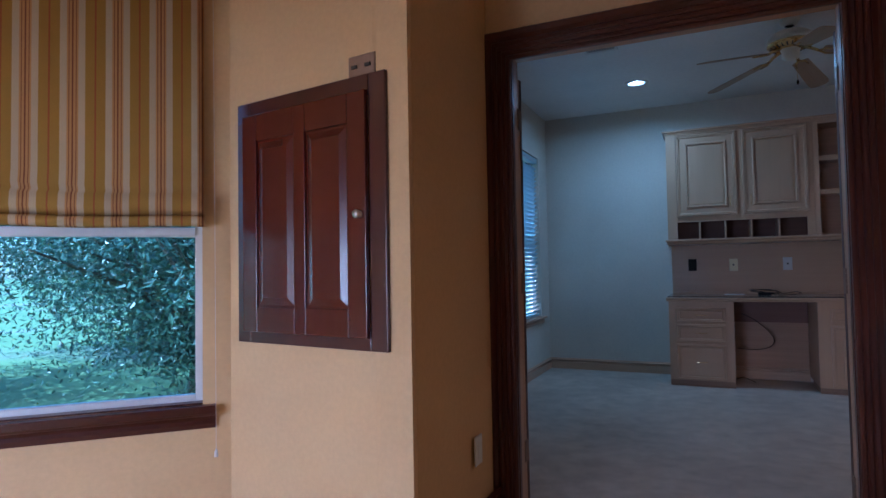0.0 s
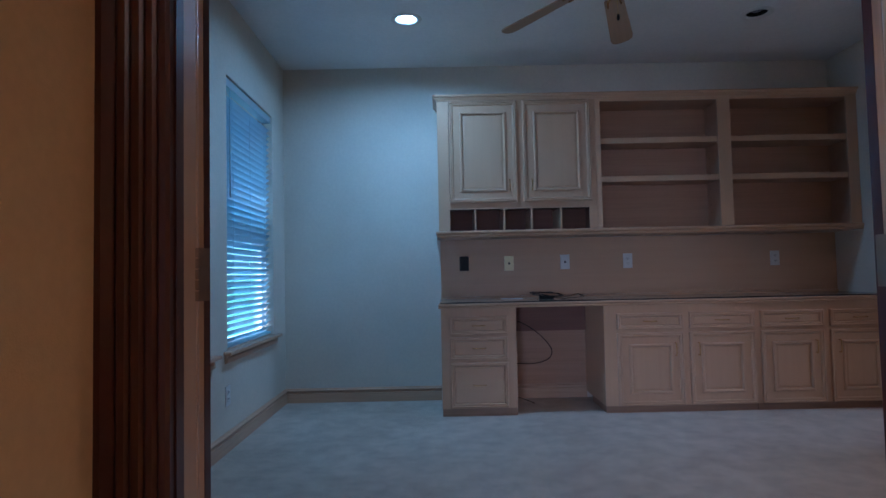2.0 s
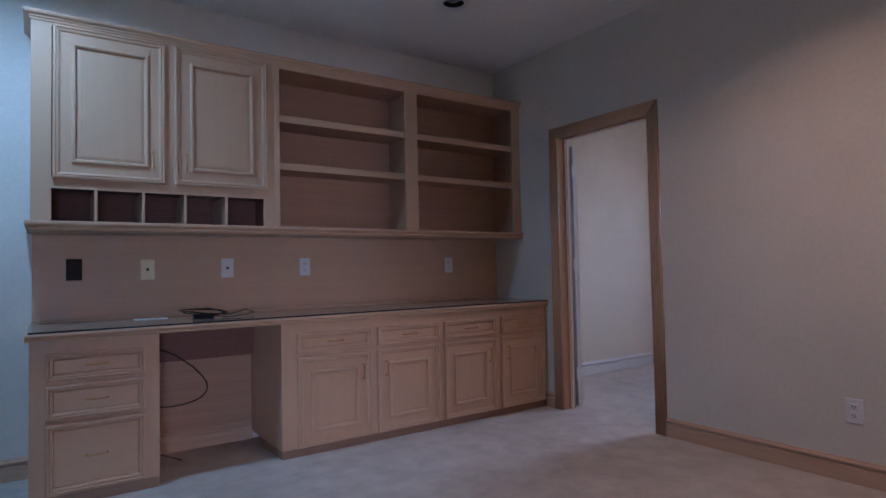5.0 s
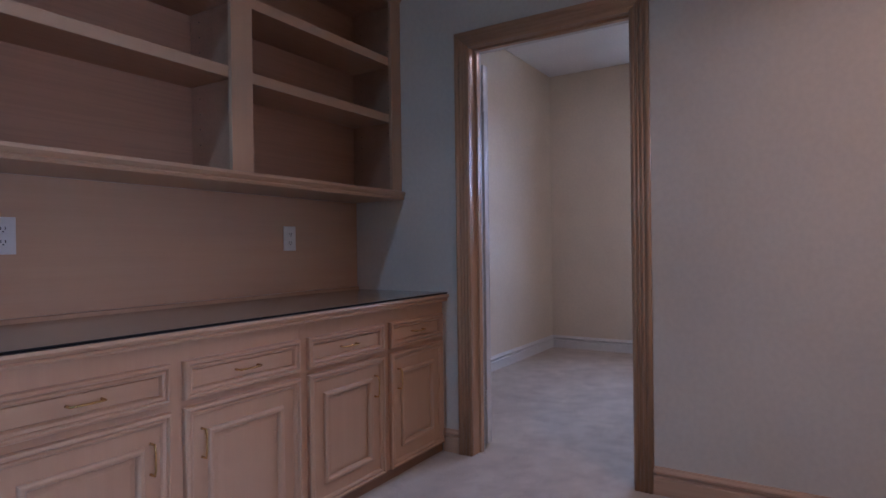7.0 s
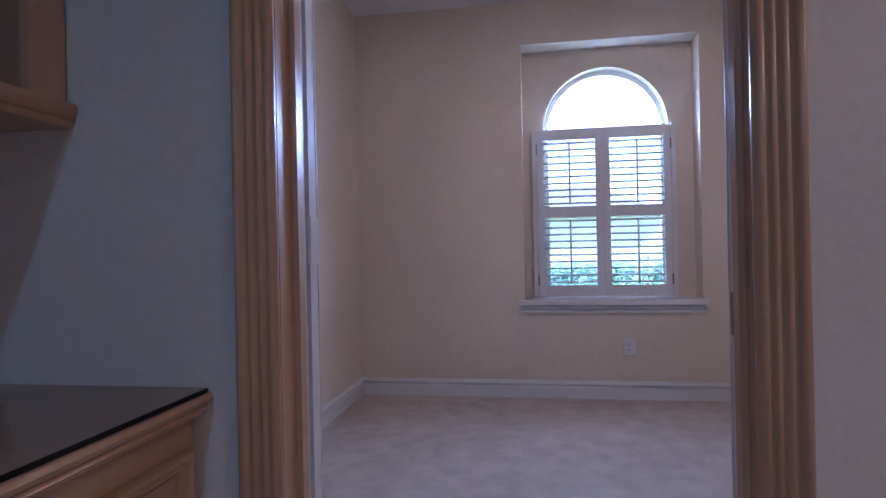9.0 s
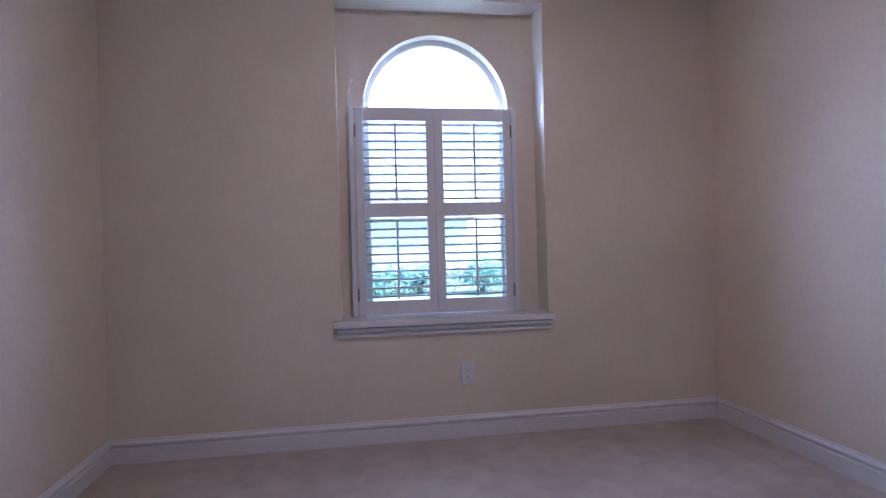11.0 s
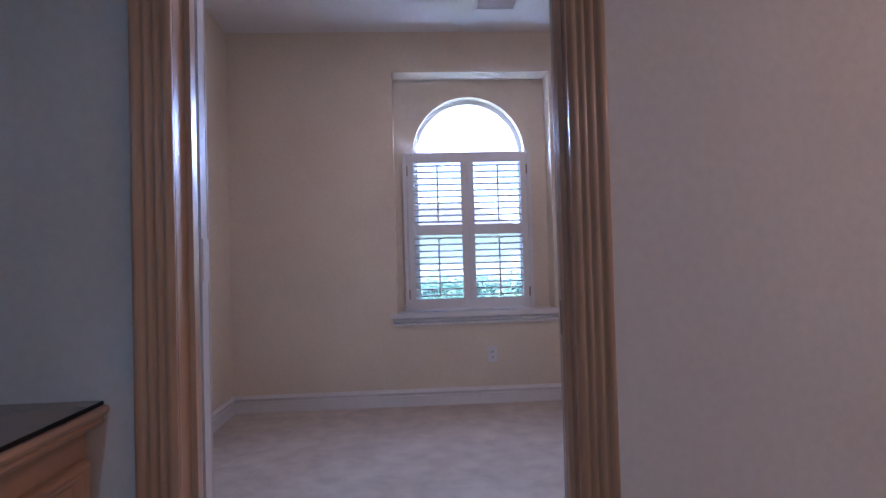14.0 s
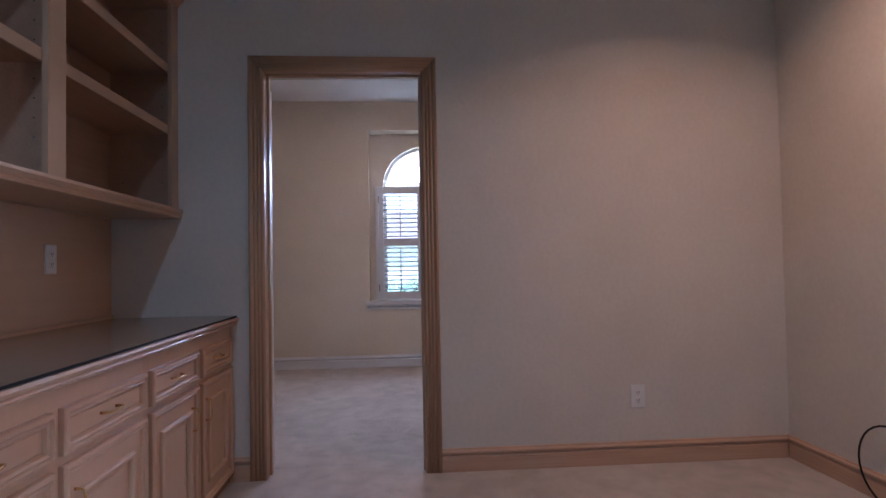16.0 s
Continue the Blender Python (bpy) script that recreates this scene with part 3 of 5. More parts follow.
for z in (0.920, 0.976):
    part("screw", tube(bmesh.new(), [(E + 0.081, D2[0], z + 0.002), (E + 0.081, D2[0] + 0.003, z + 0.002)], 0.004), M_NICKEL, j2)
j1 = jamb("door_jamb_kitchen", "dark cherry door jamb, lighter oak past the stop", "y", 1.972, S - 0.002, D1[0], D1[1], DOOR_H1 + 0.02, 2.002, (M_CHERRY, M_OAK), 0.003)


def hinge(parent, z, mat, thick, turned):
    """A butt hinge: five knuckles in the gap behind the leaf, one flap let into its edge."""
    bm = bmesh.new()
    for k in range(5):
        a = z - 0.05 + k * 0.02
        tube(bm, [(-0.003, thick + 0.014, a + 0.001), (-0.003, thick + 0.014, a + 0.019)], 0.0085, 10)
    box(bm, -0.0025, 0.0, 0.006, thick + 0.008, z - 0.05, z + 0.05)
    part("hinge", bm, mat, parent).matrix_local = turned


def door_leaf(name, label, at, turn, width, mats, edge, hinge_mat, height=2.03, thick=0.042, flip=False, veneer=0.005, mid_hinge=1.10):
    """A panelled leaf swung about its hinge edge; it reaches along local +x, its faces at local y."""
    ob = thing(name, label, "door", at, turn)
    turned = Matrix.Diagonal((1, -1 if flip else 1, 1, 1))
    core = bmesh.new()
    box(core, 0.001, width, veneer - 0.001, thick - 0.004, 0.012, height)
    part("leaf_core", core, edge, ob).matrix_local = turned
    rows = [(0.20, 0.80), (0.92, 1.56), (1.68, 1.92)]
    cols = [(0.11, width / 2 - 0.045), (width / 2 + 0.045, width - 0.11)] if width > 0.65 else [(0.10, width - 0.10)]
    for side, mat in ((0, mats[0]), (1, mats[1])):
        bm = bmesh.new()
        y0, y1 = (0.0, veneer) if side == 0 else (thick - 0.005, thick)
        xs = sorted({0.0, width, *[v for c in cols for v in c]})
        zs = sorted({0.012, height, *[v for r in rows for v in r]})
        for i in range(len(xs) - 1):
            for j in range(len(zs) - 1):
                if (xs[i], xs[i + 1]) in cols and (zs[j], zs[j + 1]) in rows:
                    continue
                box(bm, xs[i], xs[i + 1], y0, y1, zs[j], zs[j + 1])
        part("leaf_face", bm, mat, ob).matrix_local = turned
        for c in cols:
            for r in rows:
                bm = bmesh.new()
                panel(bm, c[0] + 0.002, c[1] - 0.002, r[0] + 0.002, r[1] - 0.002, [(0, 0.0), (0.012, -0.008), (0.03, -0.004), (0.045, 0.0)], 0, 0.004)
                p = part("panel", bm, mat, ob)
                p.matrix_local = turned @ pose(0, 0.004 if side == 0 else thick - 0.004, 0) @ (pose(0, 0, 0) if side == 0 else Matrix.Diagonal((1, -1, 1, 1)))
    for z in (0.25, mid_hinge, 1.83):
        hinge(ob, z, hinge_mat, thick, turned)
    for y, s in ((-0.001, -1), (thick + 0.001, 1)):
        bm = bmesh.new()
        lathe(bm, [(0.0, 0.062), (0.018, 0.060), (0.027, 0.045), (0.024, 0.032), (0.011, 0.025), (0.010, 0.008), (0.028, 0.006), (0.030, 0.0)], 20)
        k = part("knob", bm, M_BRASS, ob, smooth=True)
        k.matrix_local = turned @ pose(width - 0.06, y, 0.97, 90 if s < 0 else -90, 0, 0)
    return ob


# the white door lies back against the bedroom wall
door_leaf("door_bedroom", "white painted panelled door, folded back against the wall", (BW + 0.096, D2[1] + 0.006, 0), 86, 0.74, (M_TRIM, M_TRIM), M_TRIM, M_TRIM)
# the pair from the kitchen stand open into the study
door_leaf("door_kitchen", "dark cherry panelled door leaf standing open", (D1[0] + 0.002, S + 0.058, 0), 172, 0.60, (M_CHERRY, M_OAK), M_CASE, M_HINGE, veneer=0.021, mid_hinge=1.042)
door_leaf("door_kitchen", "dark cherry panelled door leaf standing open", (D1[1] - 0.002, S + 0.058, 0), 8, 0.60, (M_CHERRY, M_OAK), M_CASE, M_HINGE, flip=True, veneer=0.021, mid_hinge=1.042)

# ---- windows ----
def blind_window(name, y0, y1, z0, z1, tilt):
    """White frame and panes in the opening, with a slatted blind hung inside it."""
    win = tagged(thing(name, "white framed sash window with two panes", "window", (W - 0.10, 0, 0)), kind="structure")
    bm = bmesh.new()
    f = 0.045
    for a, b, c, d in ((y0, y0 + f, z0, z1), (y1 - f, y1, z0, z1), (y0 + f, y1 - f, z0, z0 + f), (y0 + f, y1 - f, z1 - f, z1), (y0 + f, y1 - f, (z0 + z1) / 2 - 0.02, (z0 + z1) / 2 + 0.02)):
        box(bm, -0.03, 0.02, a, b, c, d)
    part("window_frame", bm, M_TRIM, win)
    for c, d in ((z0 + f, (z0 + z1) / 2 - 0.02), ((z0 + z1) / 2 + 0.02, z1 - f)):
        g = part("pane", boxed(-0.008, -0.004, y0 + f, y1 - f, c, d), M_TINT, win)
        g.visible_shadow = False
    part("window_sill", boxed(0.102, 0.15, y0 - 0.075, y1 + 0.075, z0 - 0.022, z0, bevel=0.006), M_BASE_Y, win, "pale oak window stool")
    part("window_apron", run(bmesh.new(), [(0, 0.0), (0.012, 0.002), (0.018, 0.012), (0.018, 0.03), (0.010, 0.040), (0.014, 0.05), (0, 0.05)], "y", y0 - 0.05, y1 + 0.05, (0.102, 0, z0 - 0.074), (0, 0), 1), M_BASE_Y, win, "pale oak moulded apron")
    part("inner_sill", boxed(0.022, 0.099, y0, y1, z0 - 0.001, z0 + 0.004), M_BASE_Y, win)
    blind = thing("venetian_blind", "white wooden slatted blind, lowered and half closed", "blind", (W - 0.045, 0, 0), group="study blinds")
    part("headrail", boxed(-0.03, 0.03, y0 + 0.004, y1 - 0.004, z1 - 0.055, z1 - 0.003, bevel=0.003), M_BLIND, blind)
    part("bottom_rail", boxed(-0.025, 0.025, y0 + 0.008, y1 - 0.008, z0 + 0.008, z0 + 0.028, bevel=0.004), M_BLIND, blind)
    bm = bmesh.new()
    for k in range(4):
        u0, u1 = -0.0255 + 0.01275 * k, -0.0255 + 0.01275 * (k + 1)
        z = lambda u: -4.5 * u * u
        v = [bm.verts.new(p) for p in ((u0, y0 + 0.003, z(u0)), (u1, y0 + 0.003, z(u1)), (u1, y1 - 0.003, z(u1)), (u0, y1 - 0.003, z(u0)))]
        bm.faces.new(v)
        w = [bm.verts.new(p) for p in ((u0, y0 + 0.003, z(u0) - 0.0028), (u0, y1 - 0.003, z(u0) - 0.0028), (u1, y1 - 0.003, z(u1) - 0.0028), (u1, y0 + 0.003, z(u1) - 0.0028))]
        bm.faces.new(w)
    me = mesh_of(bm, "slat", M_BLIND)
    n = int((z1 - z0 - 0.10) / 0.0435)
    for k in range(n):
        s = new("slat", me)
        s.parent = blind
        s.matrix_local = pose(0, 0, z0 + 0.052 + 0.0435 * k, 0, tilt + random.uniform(-3, 3), 0)
    bm = bmesh.new()
    for y in (y0 + 0.16, (y0 + y1) / 2, y1 - 0.16):
        for x in (-0.028, 0.028):
            tube(bm, [(x, y, z0 + 0.02), (x, y, z1 - 0.05)], 0.0009, 4)
    part("ladder_cord", bm, M_BLIND, blind)
    part("tilt_wand", tube(bmesh.new(), [(0.034, y0 + 0.09, z1 - 0.06), (0.036, y0 + 0.09, z1 - 0.75)], 0.004, 6), M_BLIND, blind)


blind_window("window_1", *WIN_A, 0.60, 2.30, -40)
blind_window("window_2", *WIN_B, 0.60, 2.30, -42)


def shutter_window():
    a, b, base, spring = 3.70, 4.588, 0.70, 1.945
    r, mid = (b - a) / 2, (a + b) / 2
    win = tagged(thing("window_3", "white round-headed window, blown out by daylight", "window", (BE + 0.29, 0, 0)), kind="structure")
    n = 24
    bm = bmesh.new()
    def ring(rad):
        return [(mid - rad * math.cos(math.pi * k / n), spring + rad * math.sin(math.pi * k / n)) for k in range(n + 1)]
    O, I = ring(r), ring(r - 0.035)
    for k in range(n):
        q = [O[k], O[k + 1], I[k + 1], I[k]]
        F = [bm.verts.new((-0.02, *p)) for p in q]
        B = [bm.verts.new((0.02, *p)) for p in q]
        bm.faces.new(F)
        bm.faces.new(B[::-1])
        bm.faces.new((F[3], F[2], B[2], B[3]))
    for y0, y1, z0, z1 in ((a, a + 0.035, base, spring), (b - 0.035, b, base, spring), (a + 0.035, b - 0.035, base, base + 0.04), (a + 0.035, b - 0.035, spring - 0.02, spring + 0.02), (a + 0.035, b - 0.035, 1.31, 1.35)):
        box(bm, -0.02, 0.02, y0, y1, z0, z1)
    part("window_frame", bm, M_TRIM, win)
    bm = bmesh.new()
    for x in (-0.002, 0.002):
        bm.faces.new([bm.verts.new((x, *p)) for p in I])
    part("arched_pane", bm, M_GLASS, win).visible_shadow = False
    for z0, z1 in ((base + 0.04, 1.31), (1.35, spring - 0.02)):
        part("pane", boxed(-0.002, 0.002, a + 0.035, b - 0.035, z0, z1), M_TINT_PALE, win).visible_shadow = False
    # stool and apron at the niche's foot
    bm = bmesh.new()
    box(bm, BE - 0.001, BE + 0.19, 3.531, 4.739, 0.666, 0.70)
    box(bm, BE - 0.045, BE - 0.001, 3.505, 4.785, 0.664, 0.70)
    run(bm, [(0, 0), (0.014, 0.0), (0.016, 0.016), (0.006, 0.022), (0.006, 0.028), (0.022, 0.034), (0.026, 0.048), (0.014, 0.054), (0.014, 0.058), (0, 0.058)], "y", 3.52, 4.77, (BE - 0.001, 0, 0.606), (0, 0), -1)
    solid("trim_sill", bm, M_TRIM, "white painted window stool with a moulded apron", "window sill", "structure")

    sh = thing("plantation_shutter", "white louvred shutter pair with tilt rods, louvres open", "shutter", (BE + 0.165, 0, 0))
    y0, y1, z0, z1 = 3.69, 4.645, 0.703, 1.942
    for c, d in ((y0 - 0.03, y0), (y1, y1 + 0.03)):
        part("hanging_strip", boxed(-0.022, 0.022, c, d, z0, z1), M_TRIM, sh)
    half = (y0 + y1) / 2
    louvre = bmesh.new()
    m = 12
    L = 0.37
    pts = [(0.031 * math.cos(2 * math.pi * k / m), 0.0065 * math.sin(2 * math.pi * k / m)) for k in range(m)]
    A = [louvre.verts.new((x, -L / 2, z)) for x, z in pts]
    B = [louvre.verts.new((x, L / 2, z)) for x, z in pts]
    for k in range(m):
        louvre.faces.new((A[k], A[(k + 1) % m], B[(k + 1) % m], B[k]))
    louvre.faces.new(A[::-1])
    louvre.faces.new(B)
    lme = mesh_of(louvre, "louvre", M_TRIM)
    for c, d in ((y0 + 0.002, half - 0.0006), (half + 0.0006, y1 - 0.002)):
        bm = bmesh.new()
        st = (d - c - L - 0.004) / 2
        box(bm, -0.014, 0.014, c, c + st, z0 + 0.003, z1 - 0.003, 0.002)
        box(bm, -0.014, 0.014, d - st, d, z0 + 0.003, z1 - 0.003, 0.002)
        for e, g in ((z0 + 0.003, 0.79), (1.29, 1.37), (1.862, z1 - 0.003)):
            box(bm, -0.013, 0.013, c + st, d - st, e, g)
        leaf = part("shutter_leaf", bm, M_TRIM, sh)
        for e, g in ((0.79, 1.29), (1.37, 1.862)):
            k = 10
            step = (g - e) / k
            for i in range(k):
                s = new("louvre", lme)
                s.parent = leaf
                s.matrix_local = pose(0, (c + d) / 2, e + step * (i + 0.5), 0, (4 if e < 1 else 2) + random.uniform(-1.2, 1.2), 0)
            rod = part("tilt_rod", boxed(-0.047, -0.034, (c + d) / 2 - 0.0065, (c + d) / 2 + 0.0065, e + 0.012, g - 0.02, bevel=0.002), M_TRIM, leaf)
        for z in (0.83, 1.80):
            yy = c if c < half - 0.1 else d
            part("hinge", tube(bmesh.new(), [(-0.016, yy, z - 0.038), (-0.016, yy, z + 0.038)], 0.007, 8), M_HINGE, leaf)


shutter_window()


# ---- study: built-in desk and hutch ----
FY = 5.285
PAN_BIG = [(0, 0.0), (0.0, 0.015), (0.003, 0.021), (0.011, 0.023), (0.015, 0.014), (0.020, 0.018), (0.028, 0.015), (0.033, 0.007), (0.082, 0.007), (0.085, 0.017), (0.090, 0.020), (0.098, 0.019), (0.103, 0.012), (0.106, 0.002), (0.122, 0.006)]
PAN_DRW = [(0, 0.0), (0.0, 0.015), (0.003, 0.021), (0.011, 0.023), (0.015, 0.014), (0.020, 0.018), (0.027, 0.015), (0.032, 0.003), (0.036, 0.007)]


def bar_handle(parent, at, upright=False, mat=None):
    """A small brass pull: a thin bar on two posts."""
    bm = bmesh.new()
    L = 0.045
    pts = [(-L, 0, 0), (-L, -0.022, 0), (-L * 0.6, -0.027, 0), (L * 0.6, -0.027, 0), (L, -0.022, 0), (L, 0, 0)]
    tube(bm, pts, [0.0045, 0.0035, 0.003, 0.003, 0.0035, 0.0045], 8)
    h = part("handle", bm, mat or M_BRASS, parent, "slim brass pull", True)
    h.matrix_local = pose(*at, 0, 90 if upright else 0, 0)
    return h


def front(name, x0, x1, z0, z1, prof, parent, y=0.0, mat=None):
    return part(name, panel(bmesh.new(), x0, x1, z0, z1, prof, y, 0.004), mat or M_OAK, parent)


def desk():
    d = thing("drawer_unit", "pale pickled oak desk pedestal with three drawers", "drawer unit", (0.175, FY, 0))
    w = 0.55
    bm = bmesh.new()
    box(bm, 0, w, 0, N - FY - 0.004, 0.055, 0.782)
    part("body", bm, M_OAK, d)
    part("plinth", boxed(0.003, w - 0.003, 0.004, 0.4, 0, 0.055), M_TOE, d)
    for z0, z1 in ((0.590, 0.722), (0.410, 0.572), (0.062, 0.388)):
        f = front("drawer", 0.062, w - 0.066, z0, z1, PAN_DRW, d, 0, M_OAK_X)
        bar_handle(f, ((w - 0.004) / 2, -0.007, (z0 + z1) / 2))
    x0, mid, x1 = 1.368, 2.477, E - 0.004
    for a, b, cols in ((x0, mid, ((1.460, 1.945), (1.990, 2.468))), (mid, x1, ((2.512, 2.975), (3.022, 3.462)))):
        c = thing("base_cabinet", "pale pickled oak base cabinet, two drawers over two doors", "cabinet", (a, FY, 0), group="desk base cabinets")
        part("body", boxed(0, b - a - 0.001, 0, N - FY - 0.004, 0.05, 0.782), M_OAK, c)
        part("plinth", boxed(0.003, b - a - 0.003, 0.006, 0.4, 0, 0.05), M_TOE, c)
        for i, (p, q) in enumerate(cols):
            f = front("drawer", p - a, q - a, 0.602, 0.722, PAN_DRW, c, 0, M_OAK_X)
            bar_handle(f, ((p + q) / 2 - a, -0.007, 0.662))
            f = front("door", p - a, q - a, 0.052, 0.578, PAN_BIG, c)
            hx = q - a - 0.062 if i == 0 else p - a + 0.062
            bar_handle(f, (hx, -0.007, 0.455), True)
    k = thing("modesty_board", "red-brown wooden board across the top of the kneehole", "desk panel", (0, 0, 0))
    part("board", boxed(0.727, 1.366, N - 0.05, N - 0.030, 0.555, 0.781, bevel=0.002), M_MODESTY, k)
    # Kneehole back is bare wall; this added brown board stands for its shade.
    part("back_board", boxed(0.727, 1.366, N - 0.016, N - 0.002, 0.12, 0.739), M_OAK_IN, k, "brown board added to darken the kneehole's painted back wall")
    part("cleat", boxed(0.727, 1.366, N - 0.030, N - 0.002, 0.74, 0.781), M_OAK_IN, k)
    # worktop with a moulded nosing, then a sheet of dark glass on it
    top = thing("desk_worktop", "pale pickled oak worktop with a moulded nosing", "worktop", (0, 0, 0))
    bm = bmesh.new()
    run(bm, [(0, 0.0), (0.030, 0.0), (0.036, 0.008), (0.031, 0.014), (0.040, 0.020), (0.045, 0.028), (0.042, 0.036), (0, 0.037)], "x", 0.158, E - 0.003, (0, FY, 0.783), (0, 0), -1)
    part("nosing", bm, M_OAK_X, top)
    part("board", boxed(0.166, E - 0.003, FY + 0.001, N - 0.003, 0.783, 0.8195), M_OAK_X, top)
    part("upstand", boxed(0.180, E - 0.003, N - 0.022, N - 0.004, 0.8195, 0.845, bevel=0.003), M_OAK_X, top)
    gl = thing("glass_desktop", "sheet of bronze-tinted glass lying on the desk worktop", "glass top")
    part("sheet", boxed(0.170, E - 0.006, FY - 0.033, N - 0.024, 0.8205, 0.8285), M_BRONZE, gl)
    part("ground_edge", boxed(0.170, E - 0.006, FY - 0.035, FY - 0.033, 0.8205, 0.8285), M_BLACK, gl, "dark ground glass edge")
    bs = thing("splashback_panel", "pale pickled oak panel behind the desk", "panel", (0, 0, 0))
    part("board", boxed(0.182, E - 0.003, N - 0.009, N - 0.001, 0.846, 1.32), M_OAK_X, bs)


desk()


def hutch():
    HY = 5.535
    x0, xm, xb, x1 = 0.178, 1.418, 2.440, E - 0.004
    dep = N - HY - 0.003
    c = thing("wall_cabinet", "pale pickled oak wall cabinet, two closed doors over five pigeonholes", "cabinet", (x0, HY, 0))
    w = xm - x0
    bm = bmesh.new()
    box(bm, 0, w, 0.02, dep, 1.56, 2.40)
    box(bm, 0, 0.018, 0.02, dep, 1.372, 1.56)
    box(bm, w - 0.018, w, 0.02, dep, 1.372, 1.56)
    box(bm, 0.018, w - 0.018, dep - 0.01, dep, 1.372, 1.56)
    # Oak body given the dark board colour, putting shade into the pigeonholes.
    part("body", bm, M_MODESTY, c, "cabinet body, coloured dark brown for the shade inside the pigeonholes")
    part("end_panel", boxed(-0.003, 0.0, 0, dep, 1.372, 2.40), M_OAK, c)
    bm = bmesh.new()
    for a, b, e, g in ((0, 0.085, 1.372, 2.405), (w - 0.063, w, 1.372, 2.405), (0.085, w - 0.063, 1.538, 1.600), (0.085, w - 0.063, 2.378, 2.405), (0.618, 0.668, 1.60, 2.378)):
        box(bm, a, b, 0, 0.019, e, g)
    part("face_frame", bm, M_OAK, c)
    for i, (p, q) in enumerate(((0.268, 0.796), (0.846, 1.376))):
        f = front("door", p - x0, q - x0, 1.590, 2.386, PAN_BIG, c, 0)
        bar_handle(f, ((q - x0 - 0.062) if i == 0 else (p - x0 + 0.062), -0.007, 1.72), True)
    for x in (0.461, 0.688, 0.904, 1.132):
        part("divider", boxed(x - x0 - 0.007, x - x0 + 0.007, 0.002, dep - 0.012, 1.374, 1.538), M_OAK, c)

    s = thing("bookshelf", "pale pickled oak open bookshelf with two bays, empty", "bookshelf", (xm, HY, 0))
    w = x1 - xm
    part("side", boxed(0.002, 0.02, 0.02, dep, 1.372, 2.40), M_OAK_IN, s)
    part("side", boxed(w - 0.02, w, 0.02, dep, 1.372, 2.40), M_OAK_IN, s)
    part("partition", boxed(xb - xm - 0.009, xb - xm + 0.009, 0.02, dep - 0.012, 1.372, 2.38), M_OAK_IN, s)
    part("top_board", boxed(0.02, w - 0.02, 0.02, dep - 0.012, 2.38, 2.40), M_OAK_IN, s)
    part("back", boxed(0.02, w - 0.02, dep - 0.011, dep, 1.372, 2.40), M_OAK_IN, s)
    bm = bmesh.new()
    for a, b, e, g in ((0.001, 0.040, 1.372, 2.372), (xb - xm - 0.055, xb - xm + 0.045, 1.372, 2.372), (w - 0.082, w, 1.372, 2.372), (0.001, w, 2.372, 2.405)):
        box(bm, a, b, 0, 0.019, e, g)
    part("face_frame", bm, M_OAK, s)
    for a, b in ((0.021, xb - xm - 0.010), (xb - xm + 0.010, w - 0.021)):
        for z in (2.062, 1.758):
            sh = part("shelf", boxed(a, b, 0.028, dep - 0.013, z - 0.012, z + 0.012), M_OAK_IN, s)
            part("shelf_edge", boxed(a, b, 0.021, 0.028, z - 0.024, z + 0.020, bevel=0.002), M_OAK_X, sh)
        bm = bmesh.new()
        for x in (a - 0.001, b + 0.001):
            for y in (0.07, dep - 0.07):
                for z in np.arange(1.50, 2.30, 0.064):
                    tube(bm, [(x - 0.0012, y, float(z)), (x + 0.0012, y, float(z))], 0.003, 6)
        tagged(part("peg_holes", bm, M_SLOT, s), kind="stuff")
    crown = [(0, 0), (0.006, 0.0), (0.008, 0.010), (0.014, 0.014), (0.016, 0.023), (0.027, 0.028), (0.032, 0.036), (0.032, 0.045), (0, 0.045)]
    bm = run(bmesh.new(), crown, "x", x0 - 0.003, x1, (0, HY, 2.395), (-1, 0), -1)
    box(bm, x0, x1, HY + 0.0, HY + dep, 2.4055, 2.42)
    run(bm, crown, "y", HY, N - 0.003, (x0 - 0.003, 0, 2.395), (-1, 0), -1)
    solid("crown_moulding", bm, M_OAK_X, "pale pickled oak crown moulding along the hutch top", "moulding")
    ledge = [(0, 0), (0.012, 0.002), (0.016, 0.012), (0.010, 0.018), (0.018, 0.026), (0.024, 0.034), (0.022, 0.046), (0.0, 0.05)]
    bm = run(bmesh.new(), ledge, "x", x0 - 0.004, x1, (0, HY, 1.321), (-1, 0), -1)
    box(bm, x0 - 0.003, x1, HY, N - 0.003, 1.322, 1.371)
    run(bm, ledge, "y", HY, N - 0.003, (x0 - 0.004, 0, 1.321), (-1, 0), -1)
    solid("hutch_ledge", bm, M_OAK_X, "pale pickled oak moulded ledge under the wall cabinets", "moulding")


hutch()


